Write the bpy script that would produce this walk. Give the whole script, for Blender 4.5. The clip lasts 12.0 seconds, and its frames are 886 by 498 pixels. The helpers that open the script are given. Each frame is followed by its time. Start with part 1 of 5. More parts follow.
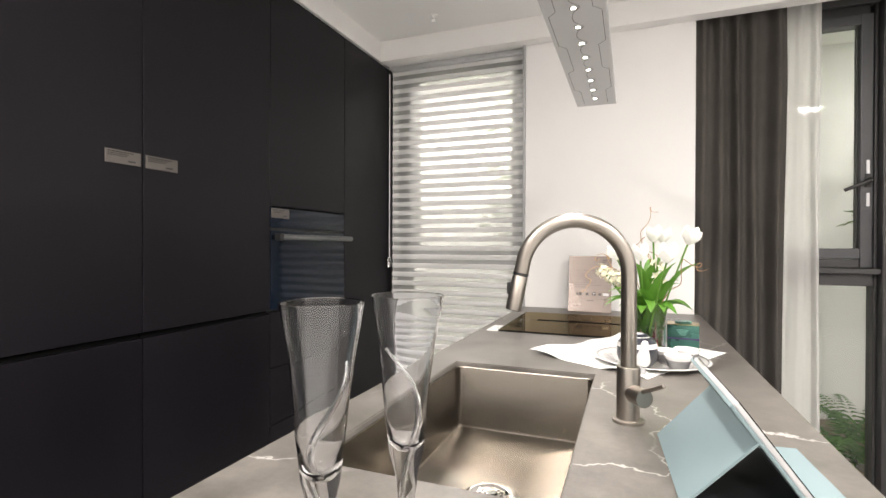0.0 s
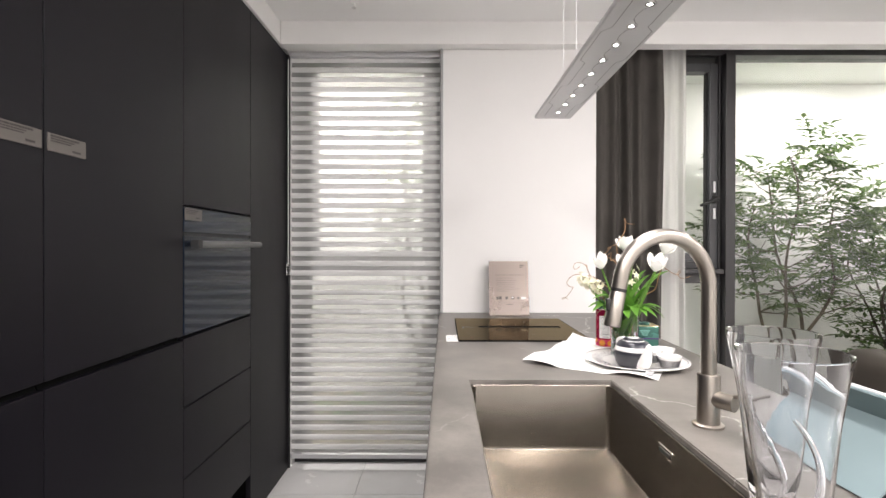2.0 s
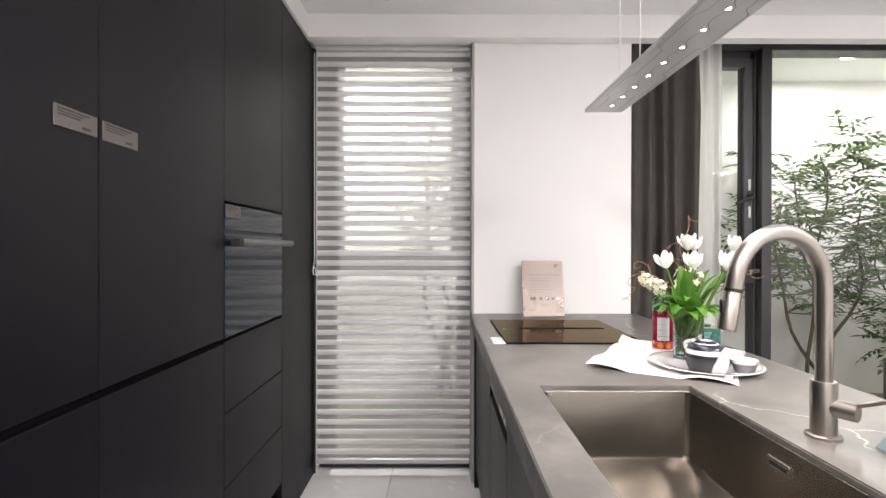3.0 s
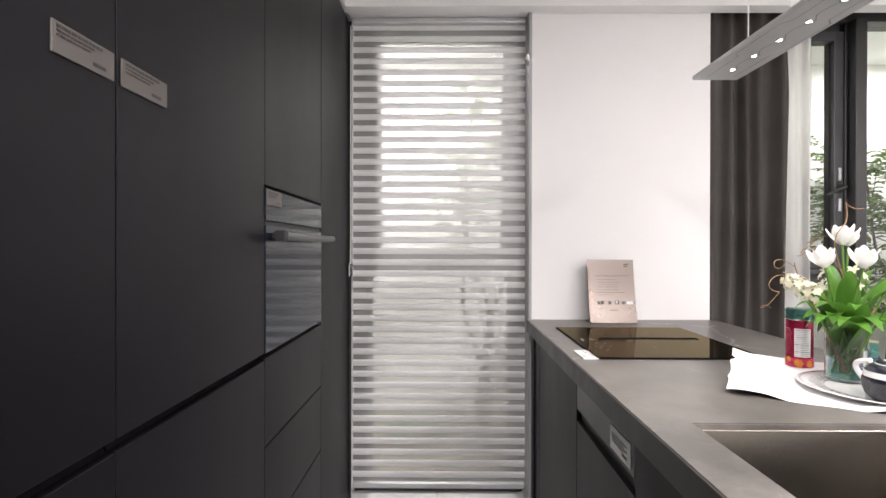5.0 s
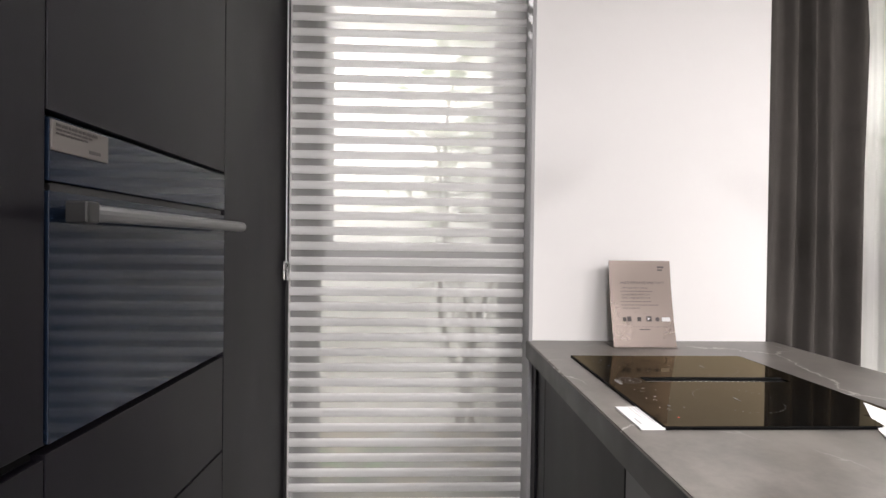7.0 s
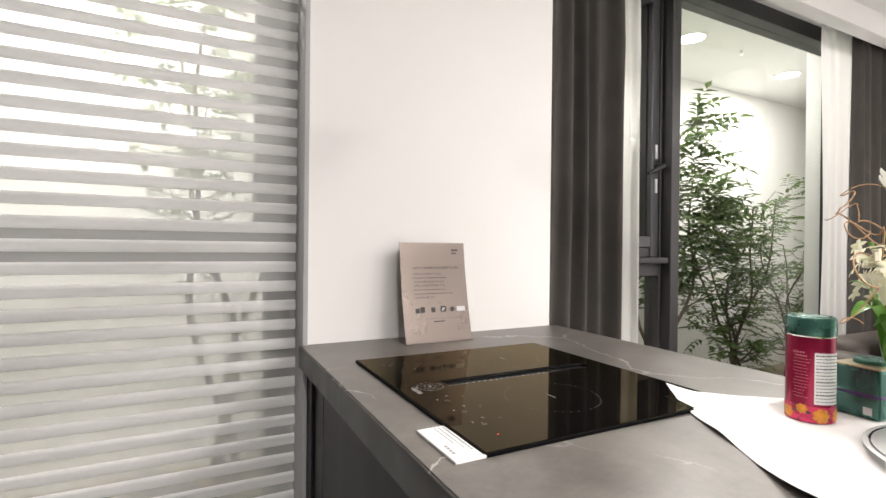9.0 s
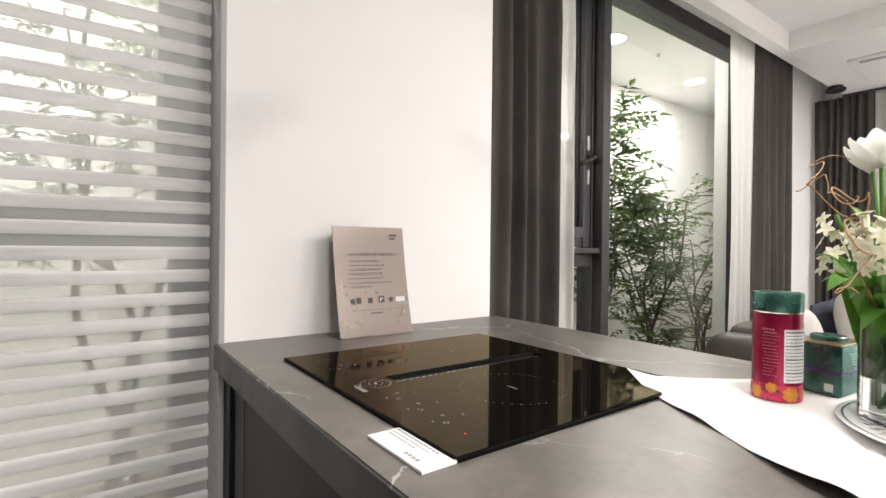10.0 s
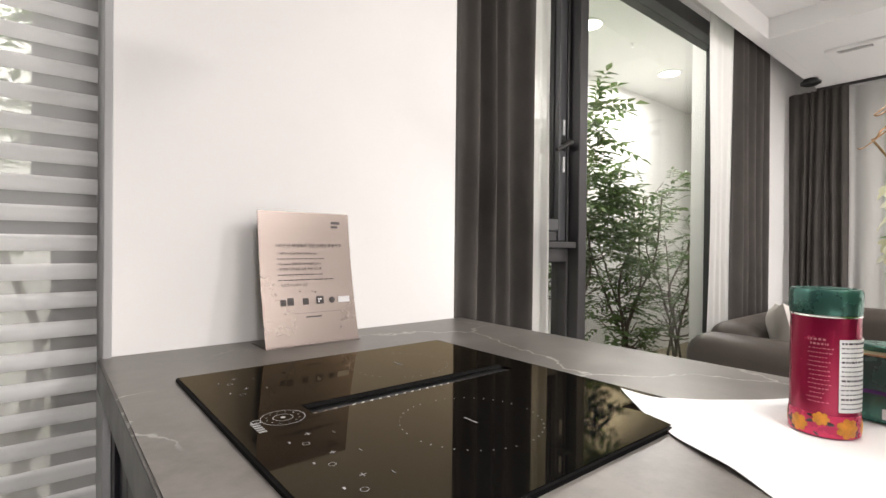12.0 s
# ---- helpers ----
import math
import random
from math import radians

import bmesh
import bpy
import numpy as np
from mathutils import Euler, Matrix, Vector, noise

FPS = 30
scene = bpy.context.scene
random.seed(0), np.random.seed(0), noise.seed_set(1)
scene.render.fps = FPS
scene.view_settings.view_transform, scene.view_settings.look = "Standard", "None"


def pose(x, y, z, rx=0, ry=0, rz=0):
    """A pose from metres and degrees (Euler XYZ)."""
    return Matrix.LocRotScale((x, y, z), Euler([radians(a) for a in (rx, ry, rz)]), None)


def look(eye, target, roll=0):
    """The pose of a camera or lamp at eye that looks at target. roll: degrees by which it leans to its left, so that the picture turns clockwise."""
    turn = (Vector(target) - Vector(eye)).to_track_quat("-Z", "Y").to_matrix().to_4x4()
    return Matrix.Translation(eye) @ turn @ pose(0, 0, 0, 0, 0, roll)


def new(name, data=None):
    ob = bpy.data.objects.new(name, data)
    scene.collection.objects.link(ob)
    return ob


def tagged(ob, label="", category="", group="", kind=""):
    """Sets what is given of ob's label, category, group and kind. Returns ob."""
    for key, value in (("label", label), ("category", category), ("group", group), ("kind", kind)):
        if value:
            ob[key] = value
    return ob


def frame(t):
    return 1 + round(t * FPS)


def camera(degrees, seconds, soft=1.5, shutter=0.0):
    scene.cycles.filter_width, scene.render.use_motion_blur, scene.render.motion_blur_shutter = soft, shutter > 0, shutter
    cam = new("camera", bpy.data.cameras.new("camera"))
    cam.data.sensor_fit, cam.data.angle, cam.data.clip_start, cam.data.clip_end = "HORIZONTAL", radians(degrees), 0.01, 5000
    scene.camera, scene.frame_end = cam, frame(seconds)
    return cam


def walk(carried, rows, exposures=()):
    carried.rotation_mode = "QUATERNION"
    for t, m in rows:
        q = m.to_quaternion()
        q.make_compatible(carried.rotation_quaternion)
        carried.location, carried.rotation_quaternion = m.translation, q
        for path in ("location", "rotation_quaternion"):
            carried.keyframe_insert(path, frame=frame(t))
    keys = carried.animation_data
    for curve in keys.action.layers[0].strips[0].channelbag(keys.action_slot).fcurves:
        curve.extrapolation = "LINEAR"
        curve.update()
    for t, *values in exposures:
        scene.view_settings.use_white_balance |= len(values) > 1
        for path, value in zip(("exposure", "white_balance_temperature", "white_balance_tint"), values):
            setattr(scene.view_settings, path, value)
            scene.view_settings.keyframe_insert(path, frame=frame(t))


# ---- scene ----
cam = camera(84.7, 12.0)
PATH = [
    (0, (-0.01, 0.326, 1.231), (-0.729, 2.192, 1.22), 0.2),
    (0.5, (-0.13, 0.332, 1.255), (-0.585, 2.279, 1.24), 0.3),
    (1, (-0.291, 0.33, 1.259), (-0.518, 2.317, 1.245), 0.3),
    (1.5, (-0.423, 0.335, 1.262), (-0.492, 2.334, 1.251), 0.2),
    (2, (-0.544, 0.333, 1.259), (-0.55, 2.333, 1.251), 0.1),
    (2.5, (-0.636, 0.359, 1.248), (-0.634, 2.359, 1.242), 0.1),
    (3, (-0.728, 0.406, 1.253), (-0.721, 2.406, 1.246), 0.1),
    (5, (-0.95, 0.704, 1.237), (-0.967, 2.704, 1.232), 0.1),
    (5.5, (-0.953, 0.862, 1.233), (-0.976, 2.862, 1.229), 0.1),
    (6, (-0.95, 1.009, 1.236), (-0.973, 3.008, 1.221), 0.1),
    (6.5, (-0.946, 1.177, 1.233), (-0.96, 3.177, 1.213), 0.3),
    (8.5, (-0.843, 1.579, 1.202), (-0.132, 3.449, 1.194), 0.6),
    (9, (-0.827, 1.648, 1.171), (0.082, 3.43, 1.163), 0.6),
    (9.5, (-0.823, 1.718, 1.149), (0.252, 3.404, 1.141), 0.6),
    (10, (-0.812, 1.767, 1.133), (0.367, 3.383, 1.123), 0.6),
    (10.5, (-0.769, 1.813, 1.118), (0.471, 3.381, 1.106), 0.7),
    (11, (-0.727, 1.855, 1.11), (0.526, 3.414, 1.096), 0.6),
    (11.5, (-0.686, 1.889, 1.107), (0.57, 3.445, 1.093), 0.6),
    (12, (-0.647, 1.911, 1.113), (0.617, 3.46, 1.099), 0.6),
]
BALANCE = [(0, 0.0, 6650, 10), (1, 0.0, 6550, 11), (2.5, 0.0, 6400, 13), (6.5, 0.0, 6330, 14), (9, 0.0, 6550, 11), (12, 0.0, 6500, 12)]
walk(cam, [(t, look(eye, target, roll)) for t, eye, target, roll in PATH], BALANCE)

# ---- world and large lights ----
world = bpy.data.worlds.new("world")
scene.world = world
world.use_nodes = True
world.node_tree.nodes["Background"].inputs[0].default_value = (0.95, 0.97, 1.0, 1)
world.node_tree.nodes["Background"].inputs[1].default_value = 0.05


def area_lamp(name, x, y, z, sx, sy, watts, colour=(1, 0.95, 0.915), spread=180):
    data = bpy.data.lights.new(name, "AREA")
    data.shape, data.size, data.size_y = "RECTANGLE", sx, sy
    data.energy, data.color, data.spread = watts, colour, radians(spread)
    ob = new(name, data)
    ob.matrix_world = pose(x, y, z)
    return ob


# the western lamp is unseen, added to brighten the blind from behind
GARDEN_LIGHTS = [(-1.25, 3.9), (2.23, 3.88), (3.57, 3.97)]
# unseen ceiling lamps, added at chosen places as fill light for the room
ROOM_FILL_LIGHTS = [(-0.95, 0.2), (0.75, 0.2), (1.4, 0.9), (-0.95, -1.5), (0.75, -1.5), (3.3, 1.2), (3.3, -1.0)]
for gx, gy in GARDEN_LIGHTS:
    area_lamp("garden_light", gx, gy, 2.615, 0.16, 0.16, 25 if gx > 0 else 40)
for rx_, ry_ in ROOM_FILL_LIGHTS:
    area_lamp("room_fill_light", rx_, ry_, 2.445 if rx_ < 2.6 else 2.325, 0.26, 0.26, 36.5)
area_lamp("pendant_light", -0.128, 1.55, 1.746, 0.05, 1.25, 6.5, spread=130)


# ---- materials ----
def tree_of(name):
    m = bpy.data.materials.new(name)
    m.use_nodes = True
    nt = m.node_tree
    return m, nt, nt.nodes["Principled BSDF"]


def node(nt, kind, **values):
    n = nt.nodes.new(kind)
    for key, value in values.items():
        n.inputs[key.replace("_", " ")].default_value = value
    return n


def ramp_mix(nt, factor, a, b):
    """A colour that runs from a to b by the factor socket."""
    mix = nt.nodes.new("ShaderNodeMix")
    mix.data_type = "RGBA"
    nt.links.new(factor, mix.inputs[0])
    for i, c in ((6, a), (7, b)):
        if isinstance(c, tuple):
            mix.inputs[i].default_value = (*c, 1)
        else:
            nt.links.new(c, mix.inputs[i])
    return mix.outputs[2]


def spread(nt, value, lo, hi, out_lo=0.0, out_hi=1.0):
    r = nt.nodes.new("ShaderNodeMapRange")
    r.inputs[1].default_value, r.inputs[2].default_value = lo, hi
    r.inputs[3].default_value, r.inputs[4].default_value = out_lo, out_hi
    nt.links.new(value, r.inputs[0])
    return r.outputs[0]


def coords(nt, scale=(1, 1, 1)):
    tc = nt.nodes.new("ShaderNodeTexCoord")
    mp = nt.nodes.new("ShaderNodeMapping")
    mp.inputs["Scale"].default_value = scale
    nt.links.new(tc.outputs["Object"], mp.inputs[0])
    return mp.outputs[0]


def surface(name, rgb, rough=0.6, metal=0.0, vary=0.12, scale=3.0, grain=180.0, bump=0.04, stretch=(1, 1, 1), coat=0.0, rough_vary=0.08, spec=0.5, random=0.0):
    """A surface with large soft variation of tone and gloss, and a fine grain in relief."""
    m, nt, b = tree_of(name)
    at = coords(nt, stretch)
    big = node(nt, "ShaderNodeTexNoise", Scale=scale, Detail=6.0, Roughness=0.6)
    fine = node(nt, "ShaderNodeTexNoise", Scale=grain, Detail=3.0)
    for n in (big, fine):
        nt.links.new(at, n.inputs["Vector"])
    lo = tuple(c * (1 - vary) for c in rgb)
    hi = tuple(min(1, c * (1 + vary)) for c in rgb)
    tone = spread(nt, big.outputs[0], 0.3, 0.7)
    col = ramp_mix(nt, tone, lo, hi)
    if random:
        info = nt.nodes.new("ShaderNodeObjectInfo")
        hsv = nt.nodes.new("ShaderNodeHueSaturation")
        nt.links.new(spread(nt, info.outputs["Random"], 0, 1, 1 - random, 1 + random), hsv.inputs["Value"])
        nt.links.new(col, hsv.inputs["Color"])
        col = hsv.outputs[0]
    nt.links.new(col, b.inputs["Base Color"])
    nt.links.new(spread(nt, big.outputs[0], 0.3, 0.7, max(0.02, rough - rough_vary), min(1, rough + rough_vary)), b.inputs["Roughness"])
    b.inputs["Metallic"].default_value = metal
    b.inputs["Coat Weight"].default_value = coat
    b.inputs["Specular IOR Level"].default_value = spec
    if bump:
        bn = nt.nodes.new("ShaderNodeBump")
        bn.inputs["Strength"].default_value, bn.inputs["Distance"].default_value = bump, 0.002
        nt.links.new(fine.outputs[0], bn.inputs["Height"])
        nt.links.new(bn.outputs[0], b.inputs["Normal"])
    return m


def stone_top(name):
    """Grey-brown sintered stone with thin, broken white veins."""
    m, nt, b = tree_of(name)
    at = coords(nt)
    cloud = node(nt, "ShaderNodeTexNoise", Scale=7.0, Detail=10.0, Roughness=0.72)
    warp = node(nt, "ShaderNodeTexNoise", Scale=5.0, Detail=5.0, Roughness=0.6)
    vein = nt.nodes.new("ShaderNodeTexVoronoi")
    vein.feature = "DISTANCE_TO_EDGE"
    vein.inputs["Scale"].default_value = 2.3
    gate = node(nt, "ShaderNodeTexNoise", Scale=2.6, Detail=2.0)
    fine = node(nt, "ShaderNodeTexNoise", Scale=420.0, Detail=2.0)
    for n in (cloud, warp, fine):
        nt.links.new(at, n.inputs["Vector"])
    shift = nt.nodes.new("ShaderNodeMapping")
    shift.inputs["Location"].default_value = (7.3, 2.1, 0)
    nt.links.new(at, shift.inputs[0])
    nt.links.new(shift.outputs[0], gate.inputs["Vector"])
    base = ramp_mix(nt, spread(nt, cloud.outputs[0], 0.38, 0.64), (0.096, 0.088, 0.079), (0.185, 0.17, 0.154))
    bent = nt.nodes.new("ShaderNodeVectorMath")
    bent.operation = "MULTIPLY_ADD"
    bent.inputs[1].default_value = (0.22, 0.22, 0.0)
    nt.links.new(warp.outputs[1], bent.inputs[0])
    nt.links.new(at, bent.inputs[2])
    nt.links.new(bent.outputs[0], vein.inputs["Vector"])
    line = spread(nt, vein.outputs[0], 0.0015, 0.0075, 1.0, 0.0)
    mul = nt.nodes.new("ShaderNodeMath")
    mul.operation = "MULTIPLY"
    nt.links.new(line, mul.inputs[0])
    nt.links.new(spread(nt, gate.outputs[0], 0.48, 0.6, 0.0, 0.68), mul.inputs[1])
    nt.links.new(ramp_mix(nt, mul.outputs[0], base, (0.62, 0.6, 0.57)), b.inputs["Base Color"])
    nt.links.new(spread(nt, cloud.outputs[0], 0.3, 0.7, 0.3, 0.42), b.inputs["Roughness"])
    bn = nt.nodes.new("ShaderNodeBump")
    bn.inputs["Strength"].default_value, bn.inputs["Distance"].default_value = 0.05, 0.001
    nt.links.new(fine.outputs[0], bn.inputs["Height"])
    nt.links.new(bn.outputs[0], b.inputs["Normal"])
    return m


def glass(name, tint=(1, 1, 1), rough=0.0, ior=1.45):
    m, nt, b = tree_of(name)
    b.inputs["Base Color"].default_value = (*tint, 1)
    b.inputs["Roughness"].default_value, b.inputs["IOR"].default_value = rough, ior
    b.inputs["Transmission Weight"].default_value = 1.0
    return m


def pane_glass(name):
    """Thin window glass: clear, with the mirror-like gloss of its surface."""
    m, nt, b = tree_of(name)
    out = nt.nodes["Material Output"]
    clear = nt.nodes.new("ShaderNodeBsdfTransparent")
    clear.inputs[0].default_value = (0.95, 0.97, 0.95, 1)
    gloss = nt.nodes.new("ShaderNodeBsdfGlossy")
    gloss.inputs["Roughness"].default_value = 0.01
    lw = nt.nodes.new("ShaderNodeLayerWeight")
    up = nt.nodes.new("ShaderNodeMath")
    up.operation = "POWER"
    up.inputs[1].default_value = 5.0
    nt.links.new(lw.outputs["Facing"], up.inputs[0])
    mix = nt.nodes.new("ShaderNodeMixShader")
    nt.links.new(spread(nt, up.outputs[0], 0, 1, 0.03, 0.9), mix.inputs[0])
    nt.links.new(clear.outputs[0], mix.inputs[1])
    nt.links.new(gloss.outputs[0], mix.inputs[2])
    nt.links.new(mix.outputs[0], out.inputs[0])
    return m


def fabric_sheer(name, rgb, clear, through_light=0.5):
    """A thin cloth that lets part of the view through its weave."""
    m, nt, b = tree_of(name)
    out = nt.nodes["Material Output"]
    see = nt.nodes.new("ShaderNodeBsdfTransparent")
    dif = nt.nodes.new("ShaderNodeBsdfDiffuse")
    tra = nt.nodes.new("ShaderNodeBsdfTranslucent")
    for s in (dif, tra):
        s.inputs[0].default_value = (*rgb, 1)
    both = nt.nodes.new("ShaderNodeMixShader")
    both.inputs[0].default_value = through_light
    nt.links.new(dif.outputs[0], both.inputs[1])
    nt.links.new(tra.outputs[0], both.inputs[2])
    mix = nt.nodes.new("ShaderNodeMixShader")
    mix.inputs[0].default_value = 1 - clear
    nt.links.new(see.outputs[0], mix.inputs[1])
    nt.links.new(both.outputs[0], mix.inputs[2])
    nt.links.new(mix.outputs[0], out.inputs[0])
    return m


def leafy(name, dark, light, gloss=0.4, glow=0.25):
    """Foliage: tone varies leaf by leaf; some light passes through."""
    m, nt, b = tree_of(name)
    geo = nt.nodes.new("ShaderNodeNewGeometry")
    col = ramp_mix(nt, geo.outputs["Random Per Island"], dark, light)
    nt.links.new(col, b.inputs["Base Color"])
    b.inputs["Roughness"].default_value = gloss
    tra = nt.nodes.new("ShaderNodeBsdfTranslucent")
    nt.links.new(col, tra.inputs[0])
    mix = nt.nodes.new("ShaderNodeMixShader")
    mix.inputs[0].default_value = glow
    nt.links.new(b.outputs[0], mix.inputs[1])
    nt.links.new(tra.outputs[0], mix.inputs[2])
    nt.links.new(mix.outputs[0], nt.nodes["Material Output"].inputs[0])
    return m


def bronze_glass(name, tint):
    """Black ceramic glass whose gloss is tinted warm; faint smears vary the gloss."""
    m, nt, b = tree_of(name)
    b.inputs["Base Color"].default_value = (0.004, 0.004, 0.004, 1)
    b.inputs["Roughness"].default_value = 0.6
    b.inputs["Specular IOR Level"].default_value = 0.0
    gloss = nt.nodes.new("ShaderNodeBsdfGlossy")
    gloss.inputs["Color"].default_value = (*tint, 1)
    smear = node(nt, "ShaderNodeTexNoise", Scale=9.0, Detail=4.0)
    nt.links.new(coords(nt), smear.inputs["Vector"])
    nt.links.new(spread(nt, smear.outputs[0], 0.35, 0.7, 0.02, 0.06), gloss.inputs["Roughness"])
    fr = nt.nodes.new("ShaderNodeFresnel")
    fr.inputs["IOR"].default_value = 1.5
    mix = nt.nodes.new("ShaderNodeMixShader")
    nt.links.new(fr.outputs[0], mix.inputs[0])
    nt.links.new(b.outputs[0], mix.inputs[1])
    nt.links.new(gloss.outputs[0], mix.inputs[2])
    nt.links.new(mix.outputs[0], nt.nodes["Material Output"].inputs[0])
    return m


def glowing(name, rgb, strength):
    m, nt, b = tree_of(name)
    b.inputs["Base Color"].default_value = (*rgb, 1)
    b.inputs["Emission Color"].default_value = (*rgb, 1)
    b.inputs["Emission Strength"].default_value = strength
    return m


PAINT = surface("white_wall_paint", (0.86, 0.85, 0.835), 0.7, vary=0.02, scale=1.5, grain=260, bump=0.06)
CEIL = surface("ceiling_paint", (0.86, 0.855, 0.845), 0.8, vary=0.02, scale=1.2, grain=200, bump=0.04)
TILE = surface("porcelain_tile", (0.74, 0.735, 0.73), 0.22, vary=0.06, scale=3, grain=150, bump=0.02, random=0.03)
GROUT = surface("grout", (0.52, 0.515, 0.51), 0.9)
LAMINATE = surface("dark_laminate", (0.006, 0.0052, 0.0076), 0.42, vary=0.14, scale=2.2, grain=500, bump=0.05, stretch=(1, 1, 0.25), rough_vary=0.05, spec=0.23)
LAMINATE_IN = surface("cabinet_recess", (0.002, 0.002, 0.002), 0.8, spec=0.1)
STONE = stone_top("grey_stone")
# the worktop's stone, darkened in colour for the shade on its edge
STONE_EDGE_SHADE = surface("stone_edge_shade", (0.028, 0.027, 0.026), 0.4, vary=0.15, scale=8)
STEEL = surface("brushed_steel", (0.25, 0.228, 0.2), 0.24, 1.0, vary=0.03, scale=2, grain=300, bump=0.0, rough_vary=0.02)
TAPSTEEL = surface("satin_steel", (0.37, 0.34, 0.305), 0.33, 1.0, vary=0.03, scale=14, grain=900, bump=0.015, stretch=(1, 1, 0.2))
CHROME = surface("polished_steel", (0.8, 0.79, 0.77), 0.08, 1.0, vary=0.03, bump=0.0, rough_vary=0.03)
BLACKGLASS = bronze_glass("black_glass", (0.5, 0.41, 0.27))
OVENGLASS = surface("oven_glass", (0.006, 0.011, 0.022), 0.05, vary=0.1, bump=0.0, rough_vary=0.015, spec=0.4)
BLACK = surface("black_plastic", (0.012, 0.012, 0.012), 0.45)
FRAME = surface("anthracite_frame", (0.032, 0.031, 0.032), 0.42, vary=0.08, scale=5, grain=400, bump=0.03)
HANDLE = surface("matt_grey_metal", (0.17, 0.17, 0.175), 0.4, 0.7, vary=0.05)
SASHGREY = surface("grey_sash", (0.055, 0.056, 0.06), 0.4, vary=0.06, grain=400, bump=0.02)
JAMB = surface("grey_metal_strip", (0.4, 0.4, 0.405), 0.45, vary=0.05)
ALU = surface("anodised_aluminium", (0.6, 0.6, 0.61), 0.42, 0.55, vary=0.04, scale=6, grain=500, bump=0.02)
LINE = surface("engraved_line", (0.1, 0.1, 0.1), 0.6)
CURTAIN = surface("charcoal_curtain", (0.075, 0.069, 0.063), 0.95, vary=0.15, scale=6, grain=900, bump=0.3, spec=0.15)
SHEER = fabric_sheer("white_sheer", (0.86, 0.85, 0.83), 0.2)
BLINDSHEER = fabric_sheer("blind_sheer", (0.93, 0.93, 0.92), 0.6, 0.45)
VANE = fabric_sheer("blind_vane", (0.86, 0.86, 0.85), 0.0, 0.28)
PANE = pane_glass("window_glass")
CLEAR = glass("clear_glass", (0.98, 0.985, 1.0))
WATER = glass("water", (0.9, 0.97, 0.92), ior=1.33)
PORCELAIN = surface("white_porcelain", (0.8, 0.79, 0.77), 0.15, vary=0.02, bump=0.0, coat=0.4)
INK = surface("black_ink", (0.015, 0.016, 0.025), 0.3)
PAPER = surface("white_paper", (0.82, 0.82, 0.81), 0.7, vary=0.02)
TAGGREY = surface("grey_tag_card", (0.1, 0.09, 0.082), 0.5, vary=0.05)
NAPKIN = surface("white_napkin", (0.85, 0.85, 0.84), 0.9, vary=0.02, scale=8, grain=900, bump=0.2)
PLATE_STEEL = surface("rose_steel_plate", (0.17, 0.143, 0.129), 0.28, 1.0, vary=0.02, scale=3, grain=900, bump=0.0, rough_vary=0.02)
PRINT = surface("dark_print", (0.025, 0.02, 0.019), 0.5)
PRINTGREY = surface("grey_print", (0.28, 0.28, 0.28), 0.5)
PRINTLIGHT = surface("pale_print", (0.62, 0.62, 0.63), 0.5)
HOBPRINT = surface("hob_print", (0.24, 0.24, 0.24), 0.5)
TEALLID = surface("teal_tin", (0.06, 0.17, 0.14), 0.28, 0.6, vary=0.07, scale=12, bump=0.01)
RED = surface("crimson_tin", (0.34, 0.012, 0.055), 0.24, 0.45, vary=0.18, scale=10, bump=0.01)
PINK = surface("pink_print", (0.6, 0.03, 0.11), 0.3, 0.25, vary=0.3, scale=35, bump=0.0)
GOLDPRINT = surface("golden_flower_print", (0.65, 0.27, 0.03), 0.35, 0.2, vary=0.3, scale=90)
PURPLE = surface("purple_band", (0.07, 0.02, 0.14), 0.35)
ROSEPRINT = surface("rose_text", (0.55, 0.2, 0.24), 0.5)
COVER = surface("pale_blue_cover", (0.2, 0.27, 0.285), 0.6, vary=0.05, grain=600, bump=0.1)
COVERSHADE = surface("cover_painted_shadow", (0.02, 0.022, 0.025), 0.7)
SCREEN = surface("tablet_screen", (0.008, 0.009, 0.011), 0.06, bump=0.0, rough_vary=0.01)
PETAL = leafy("white_petal", (0.82, 0.82, 0.76), (0.88, 0.88, 0.85), 0.6, 0.25)
CREAM = leafy("cream_petal", (0.78, 0.74, 0.52), (0.86, 0.84, 0.7), 0.6, 0.2)
STEM = leafy("green_stem", (0.09, 0.2, 0.03), (0.14, 0.3, 0.05))
LEAF = leafy("tulip_leaf", (0.08, 0.22, 0.025), (0.2, 0.42, 0.07), 0.32, 0.3)
TWIG = surface("curly_willow", (0.33, 0.19, 0.09), 0.7, vary=0.2, scale=40)
BARK = surface("tree_bark", (0.11, 0.09, 0.065), 0.9, vary=0.35, scale=18, grain=120, bump=0.6)
FOLIAGE = leafy("tree_leaf", (0.05, 0.105, 0.022), (0.17, 0.25, 0.08), 0.5, 0.32)
FOLIAGE2 = leafy("shrub_leaf", (0.05, 0.11, 0.025), (0.13, 0.22, 0.06), 0.5, 0.25)
FERN = leafy("fern_leaf", (0.04, 0.13, 0.02), (0.12, 0.26, 0.05), 0.5, 0.3)
GRAVEL = surface("sandy_gravel", (0.24, 0.2, 0.14), 0.95, vary=0.3, scale=40, grain=260, bump=0.9)
ROCK = surface("garden_rock", (0.27, 0.26, 0.24), 0.9, vary=0.3, scale=9, grain=70, bump=0.8)
LEATHER = surface("brown_leather", (0.075, 0.062, 0.052), 0.5, vary=0.12, scale=6, grain=320, bump=0.25)
LINEN = surface("light_linen", (0.55, 0.52, 0.48), 0.9, grain=700, bump=0.3)
